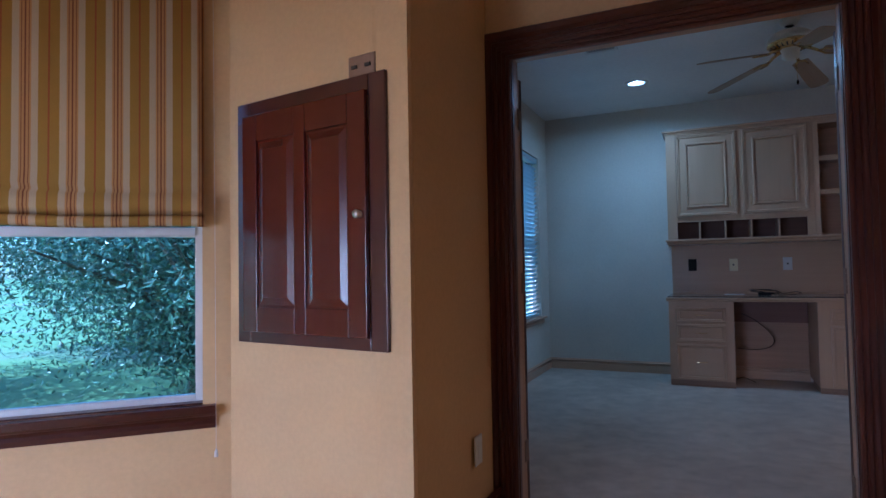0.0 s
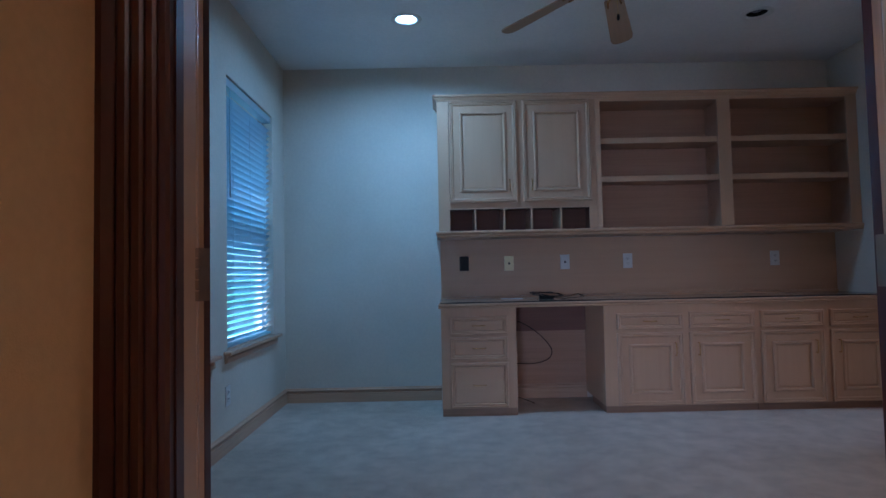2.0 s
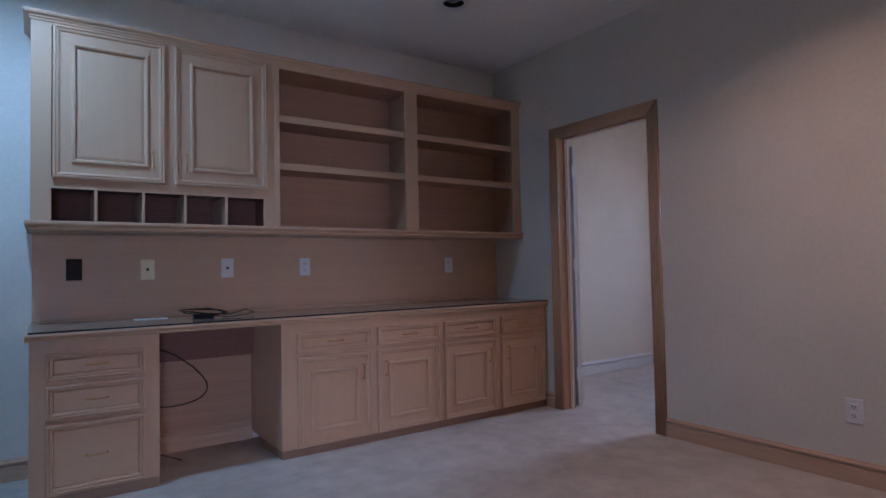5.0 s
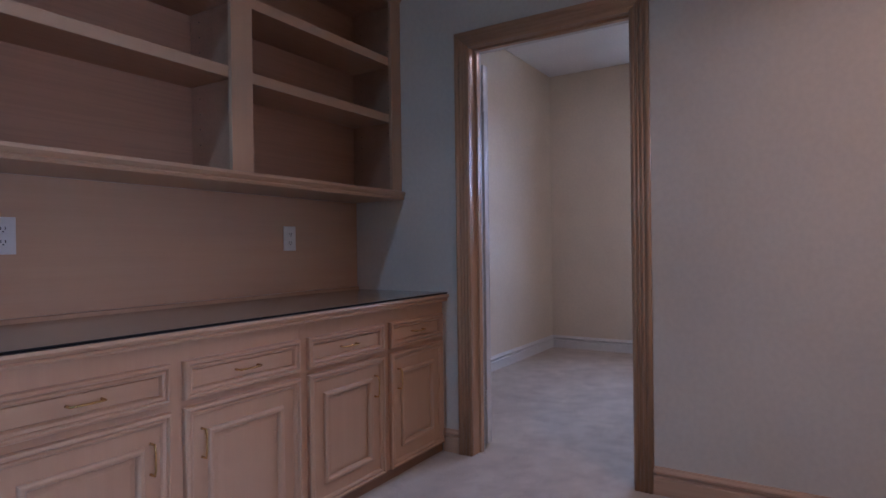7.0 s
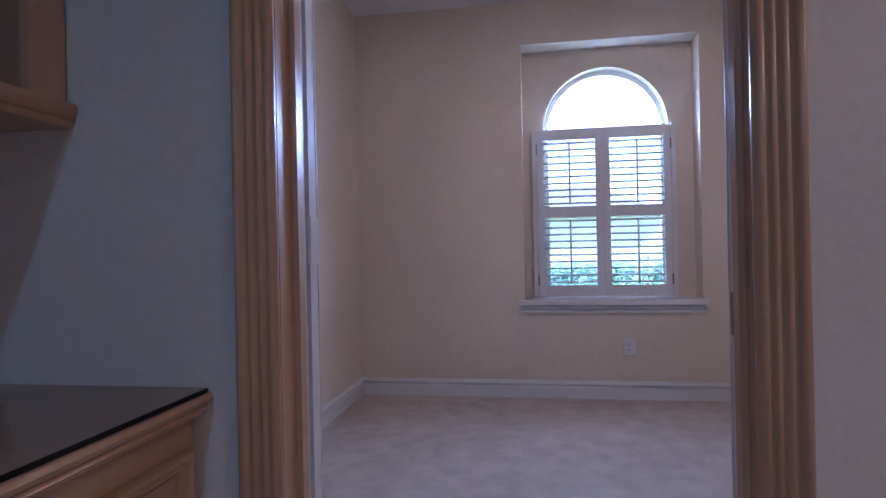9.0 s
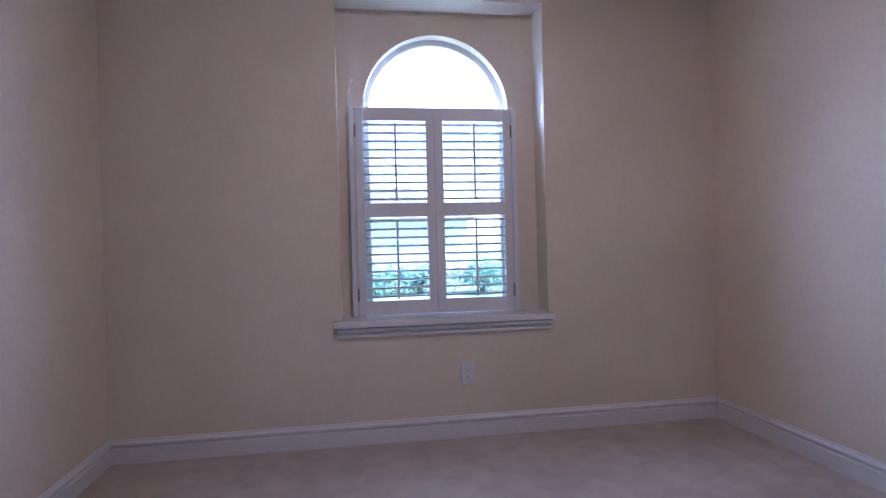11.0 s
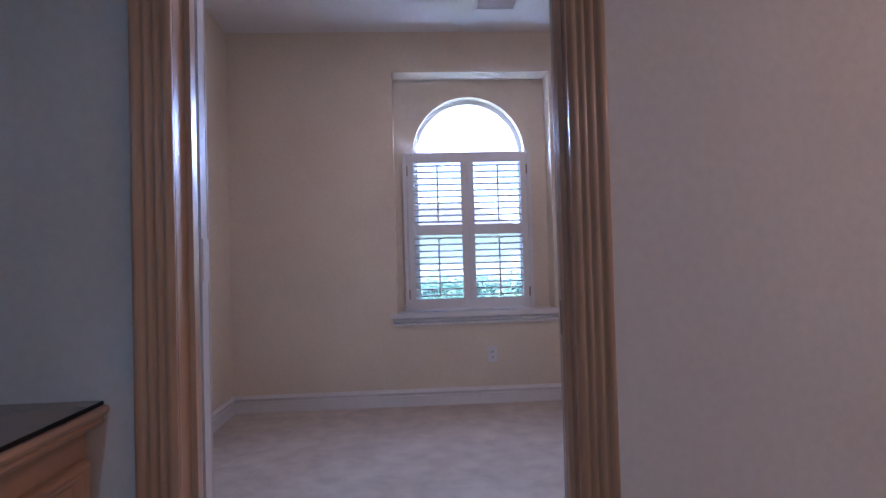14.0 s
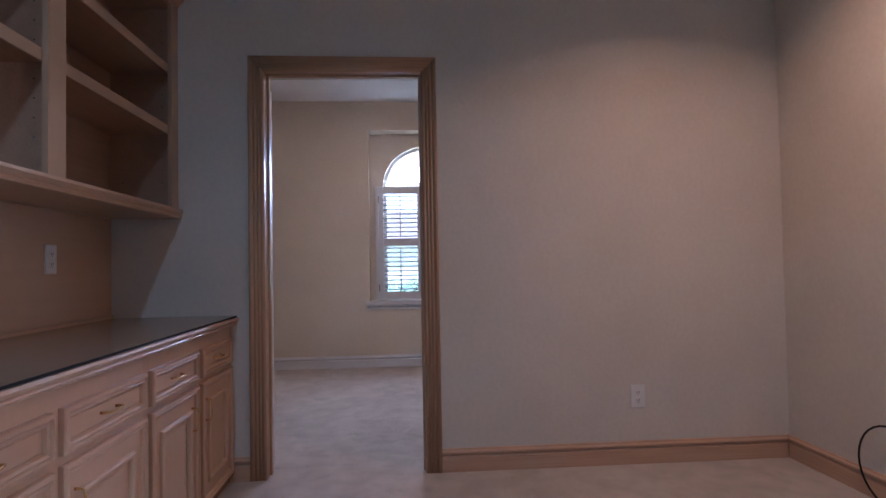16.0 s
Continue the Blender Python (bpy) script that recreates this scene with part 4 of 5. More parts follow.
# ---- sockets, switches, lamps ----
def wall_plate(kind, at, turn, mat, label, w=0.078, h=0.122):
    """A cover plate facing local -y: duplex socket, phone jack, blank or rocker."""
    ob = thing("wall_socket" if kind == "duplex" else "wall_plate", label, "wall plate", at, turn, "wall plates")
    part("cover", panel(bmesh.new(), -w / 2, w / 2, -h / 2, h / 2, [(0, 0.0), (0.001, 0.004), (0.004, 0.006)], 0, 0.0), mat, ob)
    if kind == "duplex":
        for z in (-0.021, 0.021):
            f = part("socket_face", panel(bmesh.new(), -0.017, 0.017, z - 0.0145, z + 0.0145, [(0, 0.006), (0.001, 0.008), (0.004, 0.0085)], 0, 0.0), mat, ob)
            bm = bmesh.new()
            for x in (-0.0065, 0.0065):
                box(bm, x - 0.0014, x + 0.0014, -0.0092, -0.0085, z - 0.003, z + 0.007)
            box(bm, -0.0025, 0.0025, -0.0092, -0.0085, z - 0.0105, z - 0.006)
            part("slots", bm, M_SLOT, f)
    elif kind == "jack":
        part("jack", boxed(-0.008, 0.008, -0.0075, -0.005, -0.008, 0.008), M_SLOT, ob)
    elif kind == "rocker":
        part("rocker", panel(bmesh.new(), -0.017, 0.017, -0.033, 0.033, [(0, 0.006), (0.002, 0.009)], 0, 0.0), mat, ob)
    elif kind == "toggles":
        for x in (-w / 4, w / 4):
            part("toggle", boxed(x - 0.012, x + 0.012, -0.012, -0.006, -0.006, 0.006), M_SLOT, ob)
    return ob


PY = N - 0.0095
wall_plate("blank", (0.378, PY, 1.12), 0, M_BLACK, "black blank plate above the desk")
wall_plate("jack", (0.752, PY, 1.115), 0, M_IVORY, "ivory phone jack plate above the desk")
wall_plate("jack", (1.218, PY, 1.118), 0, M_PLATE, "white cable jack plate above the desk")
wall_plate("duplex", (1.742, PY, 1.117), 0, M_PLATE, "white double socket above the desk")
wall_plate("duplex", (2.972, PY, 1.115), 0, M_PLATE, "white double socket above the desk")
wall_plate("duplex", (E - 0.0005, 3.18, 0.352), -90, M_PLATE, "white double socket low on the wall")
wall_plate("duplex", (W + 0.0005, 4.55, 0.33), 90, M_PLATE, "white double socket under the window")
wall_plate("duplex", (BE - 0.0005, 4.028, 0.368), -90, M_PLATE, "white double socket under the window niche")
wall_plate("duplex", (5.286, BS + 0.0005, 0.39), 180, M_PLATE, "white double socket low on the wall")
wall_plate("rocker", (-0.3595, 1.70, 0.35), 90, M_PLATE, "white plate low on the pier")


def recessed_lamp(x, y, z, on, label):
    ob = thing("recessed_lamp", label, "ceiling lamp", (x, y, z), group="recessed lamps")
    bm = lathe(bmesh.new(), [(0.068, 0.004), (0.070, -0.004), (0.078, -0.009), (0.098, -0.007), (0.108, -0.001), (0.108, 0.0)], 32)
    part("trim_ring", bm, M_TRIM, ob, smooth=True)
    bm = lathe(bmesh.new(), [(0.069, 0.0), (0.066, 0.03), (0.060, 0.10), (0.055, 0.115), (0.0, 0.115)], 32)
    part("baffle", bm, M_TRIM if on else M_BLACK, ob, smooth=True)
    bm = lathe(bmesh.new(), [(0.0, 0.012), (0.030, 0.016), (0.052, 0.030), (0.060, 0.050)], 24)
    part("bulb", bm, on if on else M_GREY, ob, smooth=True)
    return ob


M_LIT_COOL, M_LIT_WARM = glow("cool_lamp_face", COOL, 7.0), glow("warm_lamp_face", WARM, 4.0)
recessed_lamp(*CANS[0], HC, M_LIT_COOL, "lit cool white recessed ceiling lamp")
recessed_lamp(*CANS[1], HC, None, "unlit recessed ceiling lamp with a dark baffle")
recessed_lamp(*CANS[2], HC, None, "unlit recessed ceiling lamp with a dark baffle")
recessed_lamp(*CANS[3], HC, M_LIT_WARM, "lit warm recessed ceiling lamp")


M_LIT_BOWL = glow("lamp_bowl", WARM, 1.7)


def dome_lamp(x, y, z):
    """A flush ceiling lamp: brass pan, glass bowl, finial."""
    ob = thing("ceiling_lamp", "lit frosted glass flush ceiling lamp with a brass pan", "ceiling lamp", (x, y, z))
    part("pan", lathe(bmesh.new(), [(0.0, -0.022), (0.150, -0.022), (0.165, -0.012), (0.165, 0.0), (0.0, 0.0)], 36), M_BRASS, ob, smooth=True)
    bowl = [(0.148 * math.cos(radians(a)), -0.023 - 0.078 * math.sin(radians(a))) for a in range(0, 91, 10)]
    part("bowl", lathe(bmesh.new(), bowl, 36), M_LIT_BOWL, ob, "glowing frosted glass bowl", True)
    part("finial", lathe(bmesh.new(), [(0.0, -0.112), (0.006, -0.111), (0.008, -0.106), (0.005, -0.101), (0.0, -0.100)], 14), M_BRASS, ob, smooth=True)


dome_lamp(5.3, 4.11, HB)


def vent(name, x, y, z, lx, ly, label):
    ob = thing(name, label, "ceiling vent", (x, y, z))
    bm = bmesh.new()
    f = 0.022
    for a, b, c, d in ((-lx / 2, lx / 2, -ly / 2, -ly / 2 + f), (-lx / 2, lx / 2, ly / 2 - f, ly / 2), (-lx / 2, -lx / 2 + f, -ly / 2 + f, ly / 2 - f), (lx / 2 - f, lx / 2, -ly / 2 + f, ly / 2 - f)):
        box(bm, a, b, c, d, -0.008, -0.0005, 0.002)
    part("frame", bm, M_TRIM, ob)
    part("backing", boxed(-lx / 2 + f, lx / 2 - f, -ly / 2 + f, ly / 2 - f, -0.002, -0.0006), M_SLOT, ob)
    n = int((lx - 2 * f) / 0.02)
    me = mesh_of(boxed(-0.0065, 0.0065, -ly / 2 + f, ly / 2 - f, -0.0008, 0.0008), "slat", M_TRIM)
    for k in range(n):
        s = new("slat", me)
        s.parent = ob
        s.matrix_local = pose(-lx / 2 + f + 0.01 + 0.02 * k, 0, -0.0055, 0, 40, 0)


vent("ceiling_vent", -0.17, 3.83, HC, 0.25, 0.31, "white louvred ceiling air vent")
vent("ceiling_vent", 6.18, 4.0, HB, 0.30, 0.30, "white louvred ceiling air vent")


def ceiling_fan(x, y):
    f = thing("ceiling_fan", "cream and brass five-blade ceiling fan, at rest", "ceiling fan", (x, y, HC))
    M_CREAM = plain("cream_enamel", (0.66, 0.62, 0.54), 0.35, wear=0.03)
    M_BLADE = wood("brown_fan_blade", (0.36, 0.25, 0.165), (0.42, 0.30, 0.205), 0.5, "x", 1.0, 0.1, 0.06)
    part("canopy", lathe(bmesh.new(), [(0.0, -0.045), (0.028, -0.045), (0.05, -0.035), (0.062, -0.015), (0.065, 0.0), (0, 0)], 28), M_CREAM, f, smooth=True)
    part("downrod", tube(bmesh.new(), [(0, 0, -0.040), (0, 0, -0.046), (0, 0, -0.052), (0, 0, -0.09)], [0.030, 0.030, 0.016, 0.014], 14), M_BLACK, f)
    part("motor_housing", lathe(bmesh.new(), [(0.0, -0.075), (0.05, -0.078), (0.10, -0.09), (0.132, -0.115), (0.14, -0.145), (0.138, -0.165), (0, -0.165)], 36), M_CREAM, f, smooth=True)
    part("brass_band", lathe(bmesh.new(), [(0.138, -0.163), (0.143, -0.168), (0.143, -0.176), (0.132, -0.184), (0.112, -0.196), (0.085, -0.205), (0.0, -0.205)], 36), M_BRASS, f, smooth=True)
    bm = bmesh.new()
    for k in range(24):
        a = 2 * math.pi * k / 24
        tube(bm, [(0.126 * math.cos(a), 0.126 * math.sin(a), -0.1865), (0.098 * math.cos(a), 0.098 * math.sin(a), -0.2015)], 0.0045, 6)
    part("vent_slots", bm, M_SLOT, f)
    part("switch_cup", lathe(bmesh.new(), [(0.0, -0.275), (0.045, -0.273), (0.055, -0.258), (0.055, -0.222), (0.062, -0.206), (0.0, -0.206)], 28), M_CREAM, f, smooth=True)
    bm = tube(bmesh.new(), [(0.03, -0.03, -0.262), (0.032, -0.035, -0.435)], 0.0014, 6)
    chain = part("pull_chain", bm, M_BRASS, f)
    part("pull", lathe(bmesh.new(), [(0.0, -0.018), (0.006, -0.016), (0.0075, 0.0), (0.005, 0.014), (0, 0.016)], 12, (0.032, -0.035, -0.446)), M_BLACK, chain, smooth=True)
    for k in range(5):
        a = 67 + 72 * k
        bm = bmesh.new()
        tube(bm, [(0.08, 0, -0.20), (0.13, 0, -0.224), (0.165, 0, -0.246)], [0.013, 0.010, 0.009], 8)
        tube(bm, [(0.165, 0, -0.246), (0.20, 0.032, -0.261), (0.255, 0.036, -0.2705)], [0.008, 0.006, 0.005], 8)
        tube(bm, [(0.165, 0, -0.246), (0.20, -0.032, -0.248), (0.255, -0.036, -0.2555)], [0.008, 0.006, 0.005], 8)
        b = part("blade_iron", bm, M_BRASS, f, smooth=True)
        b.matrix_local = pose(0, 0, 0, 0, 0, a)
        out = [(0.20, -0.052), (0.62, -0.068), (0.655, -0.060), (0.672, -0.035), (0.676, 0), (0.672, 0.035), (0.655, 0.060), (0.62, 0.068), (0.20, 0.052), (0.192, 0.03), (0.192, -0.03)]
        bm = bmesh.new()
        lo = [bm.verts.new((u, v, -0.003)) for u, v in out]
        hi = [bm.verts.new((u, v, 0.003)) for u, v in out]
        n = len(out)
        bm.faces.new(lo[::-1])
        bm.faces.new(hi)
        for q in range(n):
            bm.faces.new((lo[q], lo[(q + 1) % n], hi[(q + 1) % n], hi[q]))
        bl = part("blade", bm, M_BLADE, f)
        bl.matrix_local = pose(0, 0, -0.215, 0, 9, a) @ pose(0, 0, 0, -12, 0, 0)


ceiling_fan(1.095, 3.985)


# ---- kitchen: hatch door, window, shade, cabinets ----
def hatch():
    h = thing("hatch_door", "red-brown cherry two-panel hatch door in a flat frame, shut", "hatch")
    h.matrix_world = PIER
    x0, x1, z0, z1 = -0.868, -0.086, 0.832, 1.812
    bm = bmesh.new()
    f = 0.075
    for a, b, c, d in ((x0, x0 + f, z0, z1), (x1 - f, x1, z0, z1), (x0 + f, x1 - f, z0, z0 + f), (x0 + f, x1 - f, z1 - f, z1)):
        box(bm, a, b, -0.018, -0.0005, c, d, 0.004)
    part("frame", bm, M_CHERRY, h)
    a, b, c, d = x0 + 0.05, x1 - 0.078, z0 + 0.045, z1 - 0.06
    leaf = bmesh.new()
    xs = [a, a + 0.085, (a + b) / 2 - 0.03, (a + b) / 2 + 0.03, b - 0.085, b]
    box(leaf, a, b, -0.025, -0.019, c, d)
    for p, q in ((xs[0], xs[1]), (xs[2], xs[3]), (xs[4], xs[5])):
        box(leaf, p, q, -0.035, -0.025, c, d, 0.003)
    for p, q in ((xs[1], xs[2]), (xs[3], xs[4])):
        box(leaf, p, q, -0.035, -0.025, c, c + 0.10, 0.003)
        box(leaf, p, q, -0.035, -0.025, d - 0.11, d, 0.003)
    l = part("leaf", leaf, M_PANEL, h)
    for p, q in ((xs[1], xs[2]), (xs[3], xs[4])):
        part("raised_panel", panel(bmesh.new(), p + 0.003, q - 0.003, c + 0.103, d - 0.113, [(0, 0.002), (0.006, 0.002), (0.034, 0.010), (0.036, 0.010)], -0.025, 0.0), M_PANEL, l)
    k = part("knob", lathe(bmesh.new(), [(0, 0.029), (0.012, 0.028), (0.0155, 0.022), (0.014, 0.015), (0.006, 0.010), (0.006, 0.003), (0.012, 0.002), (0.012, 0)], 20), M_NICKEL, l, "round brushed nickel knob", True)
    k.matrix_local = pose(b - 0.026, -0.035, 1.312, 90, 0, 0)


hatch()
wall_plate("toggles", PIER @ Vector((-0.20, 0, 1.848)), -8, M_HINGE, "brushed metal double switch plate above the hatch", 0.125, 0.085)


def kitchen_window():
    u0, u1, z0, z1 = BAY_L - 1.30, BAY_L - 0.11, 0.575, 2.35
    win = tagged(thing("window_4", "white framed single-hung kitchen window", "window"), kind="structure")
    win.matrix_world = BAY
    bm = bmesh.new()
    f = 0.03
    for a, b, c, d in ((u0, u0 + f, z0, z1), (u1 - f, u1, z0, z1), (u0 + f, u1 - f, z0, z0 + f), (u0 + f, u1 - f, z1 - f, z1), (u0 + f, u1 - f, 1.27, 1.31)):
        box(bm, a, b, 0.05, 0.10, c, d, 0.003)
    box(bm, u0 + f, u1 - f, 0.035, 0.05, 1.275, 1.305)
    part("window_frame", bm, M_TRIM, win)
    for c, d in ((z0 + f, 1.27), (1.31, z1 - f)):
        part("pane", boxed(u0 + f, u1 - f, 0.072, 0.076, c, d), M_TINT_BLUE, win).visible_shadow = False
    part("inner_sill", boxed(u0, u1, 0.0, 0.05, z0 - 0.002, z0 + 0.006), M_CHERRY_X, win)
    sill = run(bmesh.new(), [(0, 0.0), (0.012, 0.0), (0.016, 0.02), (0.010, 0.035), (0.022, 0.05), (0.035, 0.058), (0.045, 0.066), (0.045, 0.09), (0.04, 0.096), (0, 0.096)], "x", u0 - 0.05, u1 + 0.05, (0, 0, z0 - 0.098), (0, 0), -1)
    part("window_sill", sill, M_CHERRY_X, win, "dark cherry moulded sill")

    sh = thing("roman_shade", "gold, cream and rust striped cotton roman shade, part lowered", "window shade")
    sh.matrix_world = BAY
    bm = bmesh.new()
    prof = [(-0.045, 2.42), (-0.045, 1.52), (-0.052, 1.47), (-0.038, 1.445), (-0.060, 1.43), (-0.066, 1.38), (-0.052, 1.345), (-0.048, 1.352), (-0.072, 1.335), (-0.070, 1.312), (-0.050, 1.305)]
    cols = [u0 - 0.02 + (u1 - u0 + 0.03) * k / 40 for k in range(41)]
    grid = [[bm.verts.new((u, y + 0.0025 * math.sin(37 * u + 5 * z) * (1 if z < 1.6 else 0.6), z + (0.004 * math.sin(9 * u) if z < 1.5 else 0))) for u in cols] for y, z in prof]
    for A, B in zip(grid, grid[1:]):
        for k in range(40):
            bm.faces.new((A[k], A[k + 1], B[k + 1], B[k]))
    cloth = part("cloth", bm, M_SHADE, sh, smooth=True)
    mod = cloth.modifiers.new("thick", "SOLIDIFY")
    mod.thickness = 0.003
    part("headrail", boxed(u0 - 0.02, u1 + 0.01, -0.042, -0.002, 2.38, 2.43), M_TRIM, sh)
    cord = part("pull_cord", tube(bmesh.new(), [(u1 + 0.045, -0.05, 2.38), (u1 + 0.05, -0.05, 1.2), (u1 + 0.052, -0.048, 0.40)], 0.0008, 5), M_PLATE, sh)
    part("tassel", lathe(bmesh.new(), [(0, -0.02), (0.008, -0.018), (0.007, 0.0), (0.003, 0.014), (0, 0.015)], 10, (u1 + 0.052, -0.048, 0.385)), M_PLATE, cord, smooth=True)


kitchen_window()


def breakfast_window():
    win = tagged(thing("window_5", "white framed breakfast window", "window", (0, -3.08, 0)), kind="structure")
    bm = bmesh.new()
    for a, b, c, d in ((-2.45, -2.41, 0.6, 1.45), (-0.59, -0.55, 0.6, 1.45), (-2.41, -0.59, 0.6, 0.64), (-2.41, -0.59, 1.41, 1.45), (-1.52, -1.48, 0.64, 1.41)):
        box(bm, a, b, -0.02, 0.02, c, d)
    part("window_frame", bm, M_TRIM, win)
    for a, b in ((-2.41, -1.52), (-1.48, -0.59)):
        part("pane", boxed(a, b, -0.002, 0.002, 0.64, 1.41), M_GLASS, win).visible_shadow = False


breakfast_window()


def kitchen_run():
    x0 = 1.152
    b = thing("base_cabinet", "dark cherry kitchen base cabinet end", "cabinet", (x0, 1.33, 0))
    part("body", boxed(0.02, 1.0, 0.02, 0.604, 0.09, 0.875), M_CHERRY, b)
    part("end_panel", boxed(0.0, 0.02, 0.0, 0.604, 0.0, 0.875), M_CHERRY, b)
    part("edge_strip", boxed(-0.004, 0.0, 0.565, 0.604, 0.0, 0.875), M_CASE, b)
    part("plinth", boxed(0.02, 1.0, 0.06, 0.3, 0, 0.09), M_BLACK, b)
    solid("kitchen_counter", boxed(x0 - 0.025, x0 + 1.0, 1.30, 1.937, 0.88, 0.918, bevel=0.010), M_GRANITE, "speckled granite kitchen counter with a rounded edge", "counter")
    u = thing("wall_cabinet", "dark cherry kitchen wall cabinet", "cabinet", (1.146, 1.62, -0.05))
    part("body", boxed(0.0, 0.8, 0.0, 0.316, 1.50, 2.45), M_CHERRY, u)
    part("bottom_rail", boxed(-0.004, 0.8, -0.004, 0.02, 1.485, 1.515), M_CHERRY_X, u)
    p = tagged(thing("tile_splashback", "tan stone tile splashback", "tile"), kind="structure")
    me = mesh_of(boxed(0.002, 0.098, -0.008, -0.001, 0.002, 0.098, bevel=0.002), "tile", M_TILE)
    for i in range(8):
        for j in range(6):
            t = new("tile", me)
            t.parent = p
            t.matrix_local = pose(1.185 + 0.1 * i, 1.97, 0.92 + 0.1 * j)
    wall_plate("rocker", (1.345, 1.9615, 1.12), 0, M_TILE, "tan plate with a white rocker on the tiles", 0.12, 0.115)


kitchen_run()


# ---- loose things ----
def charger():
    c = thing("laptop_charger", "black power adapter with a tangled cord on the desk", "charger", (0.99, 5.50, 0.829))
    part("brick", boxed(-0.055, 0.055, -0.024, 0.024, 0.0, 0.028, bevel=0.006), M_BLACK, c)
    rng = random.Random(3)
    pts = [(-0.05, 0.0, 0.014)]
    for k in range(26):
        a = k * 0.75
        pts.append((0.02 + 0.135 * math.cos(a) * (1 - 0.012 * k) - 0.02, 0.06 * math.sin(a), 0.010 + 0.034 * abs(math.sin(a * 0.5 + 0.4)) + rng.uniform(0, 0.014)))
    pts += [(0.12, 0.02, 0.012), (0.19, 0.05, 0.02), (0.26, 0.06, 0.035), (0.30, 0.045, 0.012)]
    part("cord", tube(bmesh.new(), pts, 0.003, 6), M_BLACK, c, smooth=True)
    part("lead", tube(bmesh.new(), [(0.05, -0.01, 0.014), (0.12, -0.05, 0.004), (0.22, -0.045, 0.010), (0.27, 0.02, 0.012), (0.29, 0.03, 0.03)], 0.0025, 6), M_BLACK, c, smooth=True)


charger()
solid("paper_slip", boxed(0.66, 0.83, 5.66, 5.72, 0.829, 0.832), M_PLATE, "pale slip lying at the back of the desk", "paper")


def cables():
    pts = [(0.80, 0.64), (0.828, 0.628), (0.885, 0.60), (0.938, 0.561), (0.995, 0.513), (1.041, 0.461), (1.072, 0.415), (1.078, 0.376), (1.065, 0.345), (1.039, 0.322), (0.99, 0.303), (0.934, 0.293), (0.88, 0.290), (0.823, 0.294), (0.76, 0.30)]
    bm = tube(bmesh.new(), [(x, N - 0.07, z) for x, z in pts], 0.0035, 6)
    solid("loose_cable", bm, M_BLACK, "black cable looping down inside the kneehole", "cable", smooth=True)
    bm = tube(bmesh.new(), [(0.738, N - 0.10, 0.004), (0.80, N - 0.12, 0.03), (0.86, N - 0.16, 0.012), (0.90, N - 0.22, 0.004)], 0.003, 6)
    solid("loose_cable", bm, M_BLACK, "short black cable end on the carpet in the kneehole", "cable", smooth=True)
    bm = tube(bmesh.new(), [(2.60, 2.40, 0.0045)] + [(2.785 + 0.172 * math.cos(radians(-82 + 12 * k)), 2.385, 0.176 + 0.172 * math.sin(radians(-82 + 12 * k))) for k in range(18)] + [(2.64, 2.372, 0.20), (2.60, 2.366, 0.05), (2.58, 2.38, 0.0045)], 0.0045, 8)
    solid("loose_cable", bm, M_BLACK, "dark cable looping out by the closet wall", "cable", smooth=True)


cables()


# ---- outdoors ----
bm = bmesh.new()
n = 40
ring = [bm.verts.new((900 * math.cos(2 * math.pi * k / n), 900 * math.sin(2 * math.pi * k / n), -0.35)) for k in range(n)]
bm.faces.new(ring)
solid("ground", bm, M_GROUND, "sunlit lawn and pale drive outside", "ground", "structure")


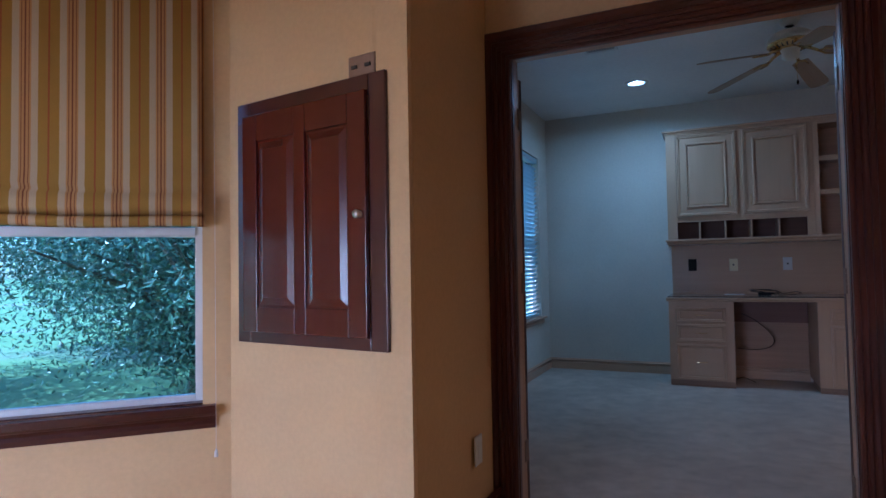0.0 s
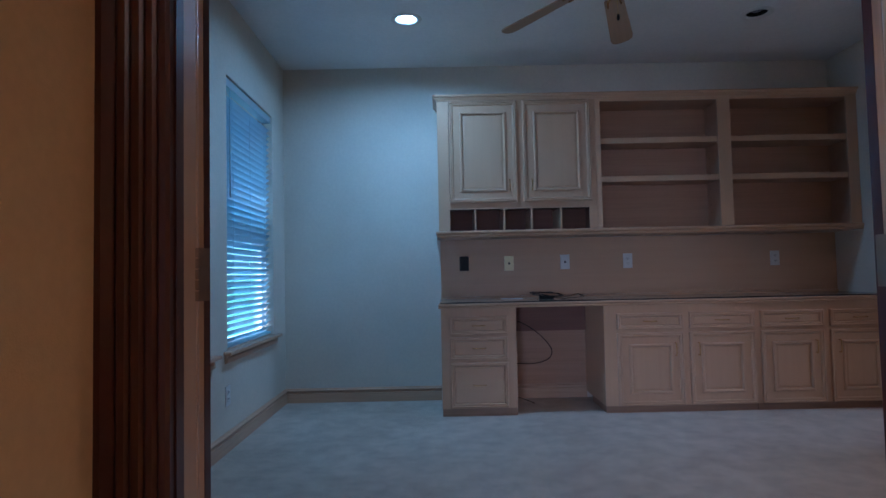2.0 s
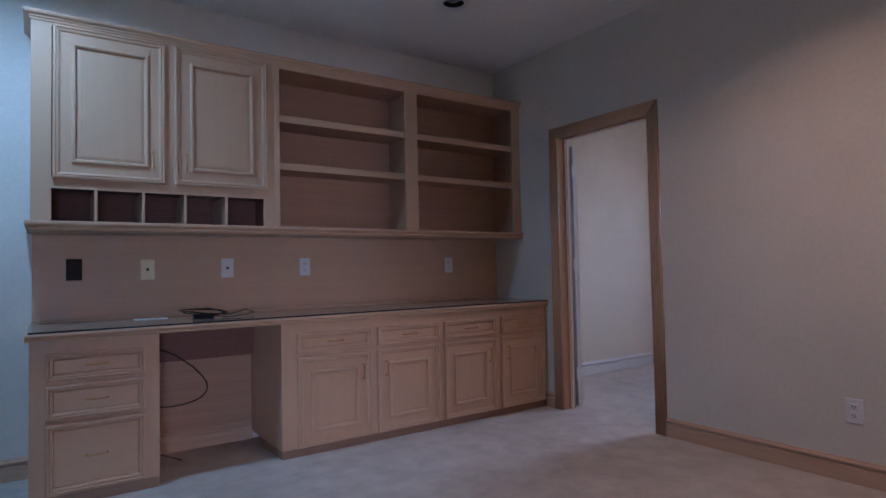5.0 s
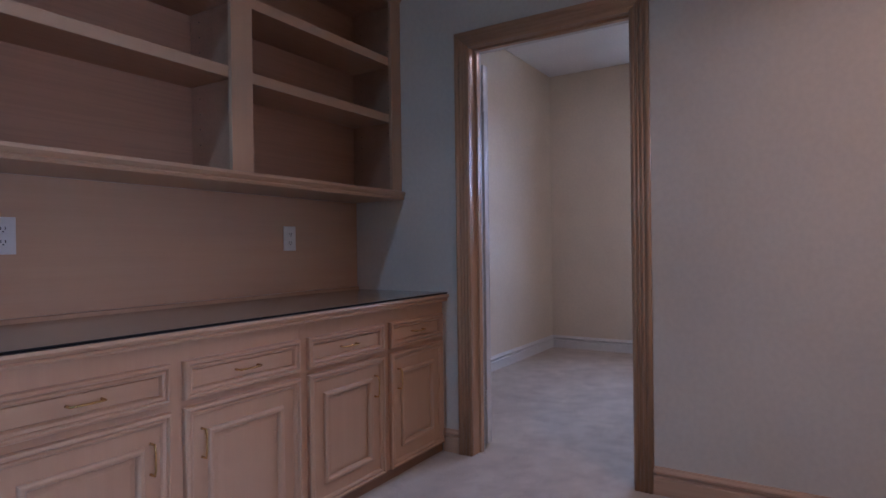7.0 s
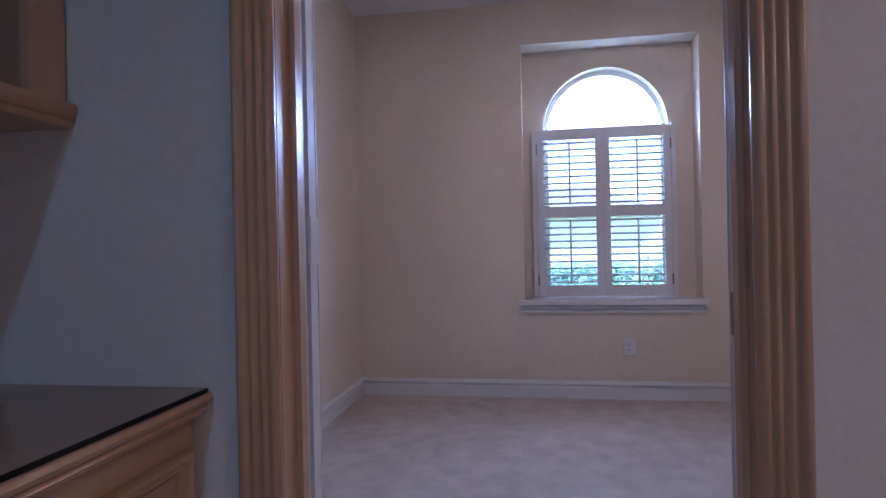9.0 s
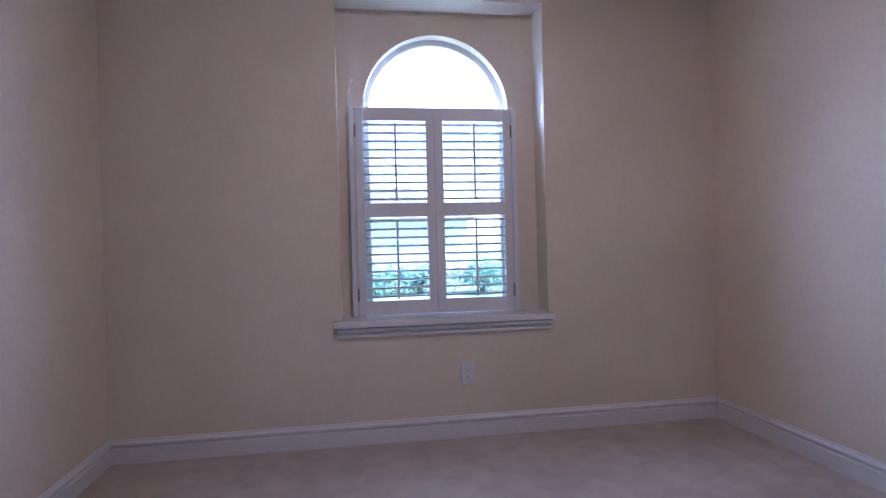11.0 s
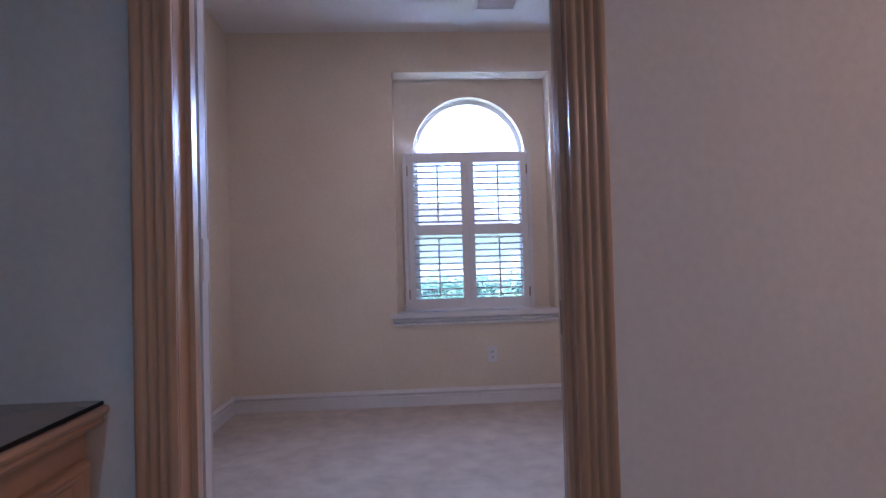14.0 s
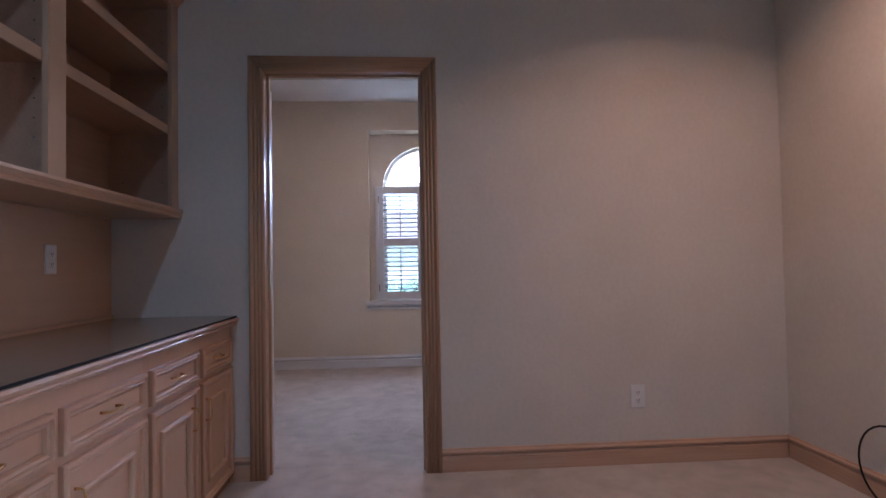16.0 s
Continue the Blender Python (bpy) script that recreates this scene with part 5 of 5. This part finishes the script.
def leafy(name, label, at, trunk_h, crown_r, crown_h, leaves, size, seed, limbs=7, foliage=None):
    """Tapered trunk, limbs, and a crown of many small folded leaves in uneven clumps."""
    rng = random.Random(seed)
    ob = thing(name, label, "tree" if trunk_h > 0.8 else "bush", at)
    bm = bmesh.new()
    tube(bm, [(0, 0, -0.05), (0.03, 0.02, trunk_h * 0.5), (0.0, 0.05, trunk_h), (0.05, 0.0, trunk_h + crown_h * 0.5)], [0.13, 0.10, 0.085, 0.03], 10)
    clumps = []
    for k in range(limbs):
        a, e = rng.uniform(0, 6.28), rng.uniform(-0.1, 0.9)
        r = crown_r * rng.uniform(0.6, 1.0)
        tip = Vector((r * math.cos(a) * math.cos(e), r * math.sin(a) * math.cos(e), trunk_h + crown_h * (0.25 + 0.6 * math.sin(max(0, e)))))
        root = Vector((0, 0, trunk_h * rng.uniform(0.75, 1.1)))
        mid = root.lerp(tip, 0.5) + Vector((rng.uniform(-0.1, 0.1), rng.uniform(-0.1, 0.1), 0.12))
        tube(bm, [root, mid, tip], [0.045, 0.028, 0.008], 6)
        for s in (0.35, 0.55, 0.75, 0.95):
            c = root.lerp(mid, s * 2) if s < 0.5 else mid.lerp(tip, s * 2 - 1)
            for _ in range(3):
                clumps.append(c + Vector((rng.gauss(0, 0.28), rng.gauss(0, 0.28), rng.gauss(0, 0.22))) * crown_r / 1.5)
    part("trunk", bm, M_BARK, ob)
    verts, faces = [], []
    for _ in range(leaves):
        c = rng.choice(clumps) + Vector((rng.gauss(0, 0.16), rng.gauss(0, 0.16), rng.gauss(0, 0.12))) * crown_r / 1.5
        d = Vector((rng.gauss(0, 1), rng.gauss(0, 1), rng.gauss(-0.3, 0.6))).normalized()
        q = d.cross(Vector((rng.gauss(0, 0.4), rng.gauss(0, 0.4), 1))).normalized()
        L = size * rng.uniform(0.7, 1.3)
        i = len(verts)
        nrm = d.cross(q) * L * 0.08
        verts += [c, c + d * L * 0.45 + q * L * 0.2 + nrm, c + d * L, c + d * L * 0.45 - q * L * 0.2 + nrm]
        faces += [(i, i + 1, i + 2), (i, i + 2, i + 3)]
    me = bpy.data.meshes.new("crown")
    me.from_pydata([tuple(v) for v in verts], [], faces)
    me.materials.append(foliage or M_LEAF)
    cr = new("crown", me)
    cr.parent = ob
    return ob


leafy("tree", "leafy dark green tree outside the kitchen window", (-4.6, 4.1, -0.35), 1.0, 2.7, 2.6, 85000, 0.05, 5, 34)
leafy("tree", "leafy tree further out from the kitchen window", (-8.6, 2.2, -0.35), 1.4, 2.6, 2.8, 12000, 0.12, 15, 20)
leafy("tree", "tall leafy tree across the lawn from the kitchen window", (-9.4, 7.2, -0.35), 1.3, 3.8, 4.8, 16000, 0.20, 21, 26)
for spot, seed in (((-3.3, 3.3), 8), ((-3.1, 4.5), 18), ((-3.2, 5.7), 28), ((-3.4, 7.0), 38)):
    leafy("bush", "dense green bush outside the study windows", (*spot, -0.35), 0.5, 1.25, 2.2, 9000, 0.085, seed, 22)
# Far shrubs wear the brightened copy to look washed out by daylight.
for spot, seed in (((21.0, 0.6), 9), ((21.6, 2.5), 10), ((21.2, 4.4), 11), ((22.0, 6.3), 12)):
    leafy("bush", "green shrub in a loose row beyond the bedroom window, leaves brightened for daylight glare", (*spot, -0.35), 0.25, 1.35, 0.7, 3000, 0.13, seed, 14, M_LEAF_PALE)


def house(at, turn):
    h = thing("house", "pale rendered house across the lawn with a hipped roof", "house", at, turn)
    part("wall", boxed(-5, 5, -3, 3, 0, 2.8), M_BRICK, h)
    bm = bmesh.new()
    v = [bm.verts.new(p) for p in ((-5.4, -3.4, 2.8), (5.4, -3.4, 2.8), (5.4, 3.4, 2.8), (-5.4, 3.4, 2.8), (-2.5, 0, 4.6), (2.5, 0, 4.6))]
    for q in ((0, 1, 5, 4), (1, 2, 5), (2, 3, 4, 5), (3, 0, 4), (3, 2, 1, 0)):
        bm.faces.new([v[i] for i in q])
    part("roof", bm, M_ROOF, h)
    for x in (-3.4, -1.2, 1.2, 3.4):
        w = part("window", boxed(x - 0.5, x + 0.5, -3.04, -3.0, 0.9, 2.2), M_TRIM, h)
        part("pane", boxed(x - 0.44, x + 0.44, -3.05, -3.041, 0.96, 2.14), M_TOP, w)


house((34, 4, -0.35), 90)
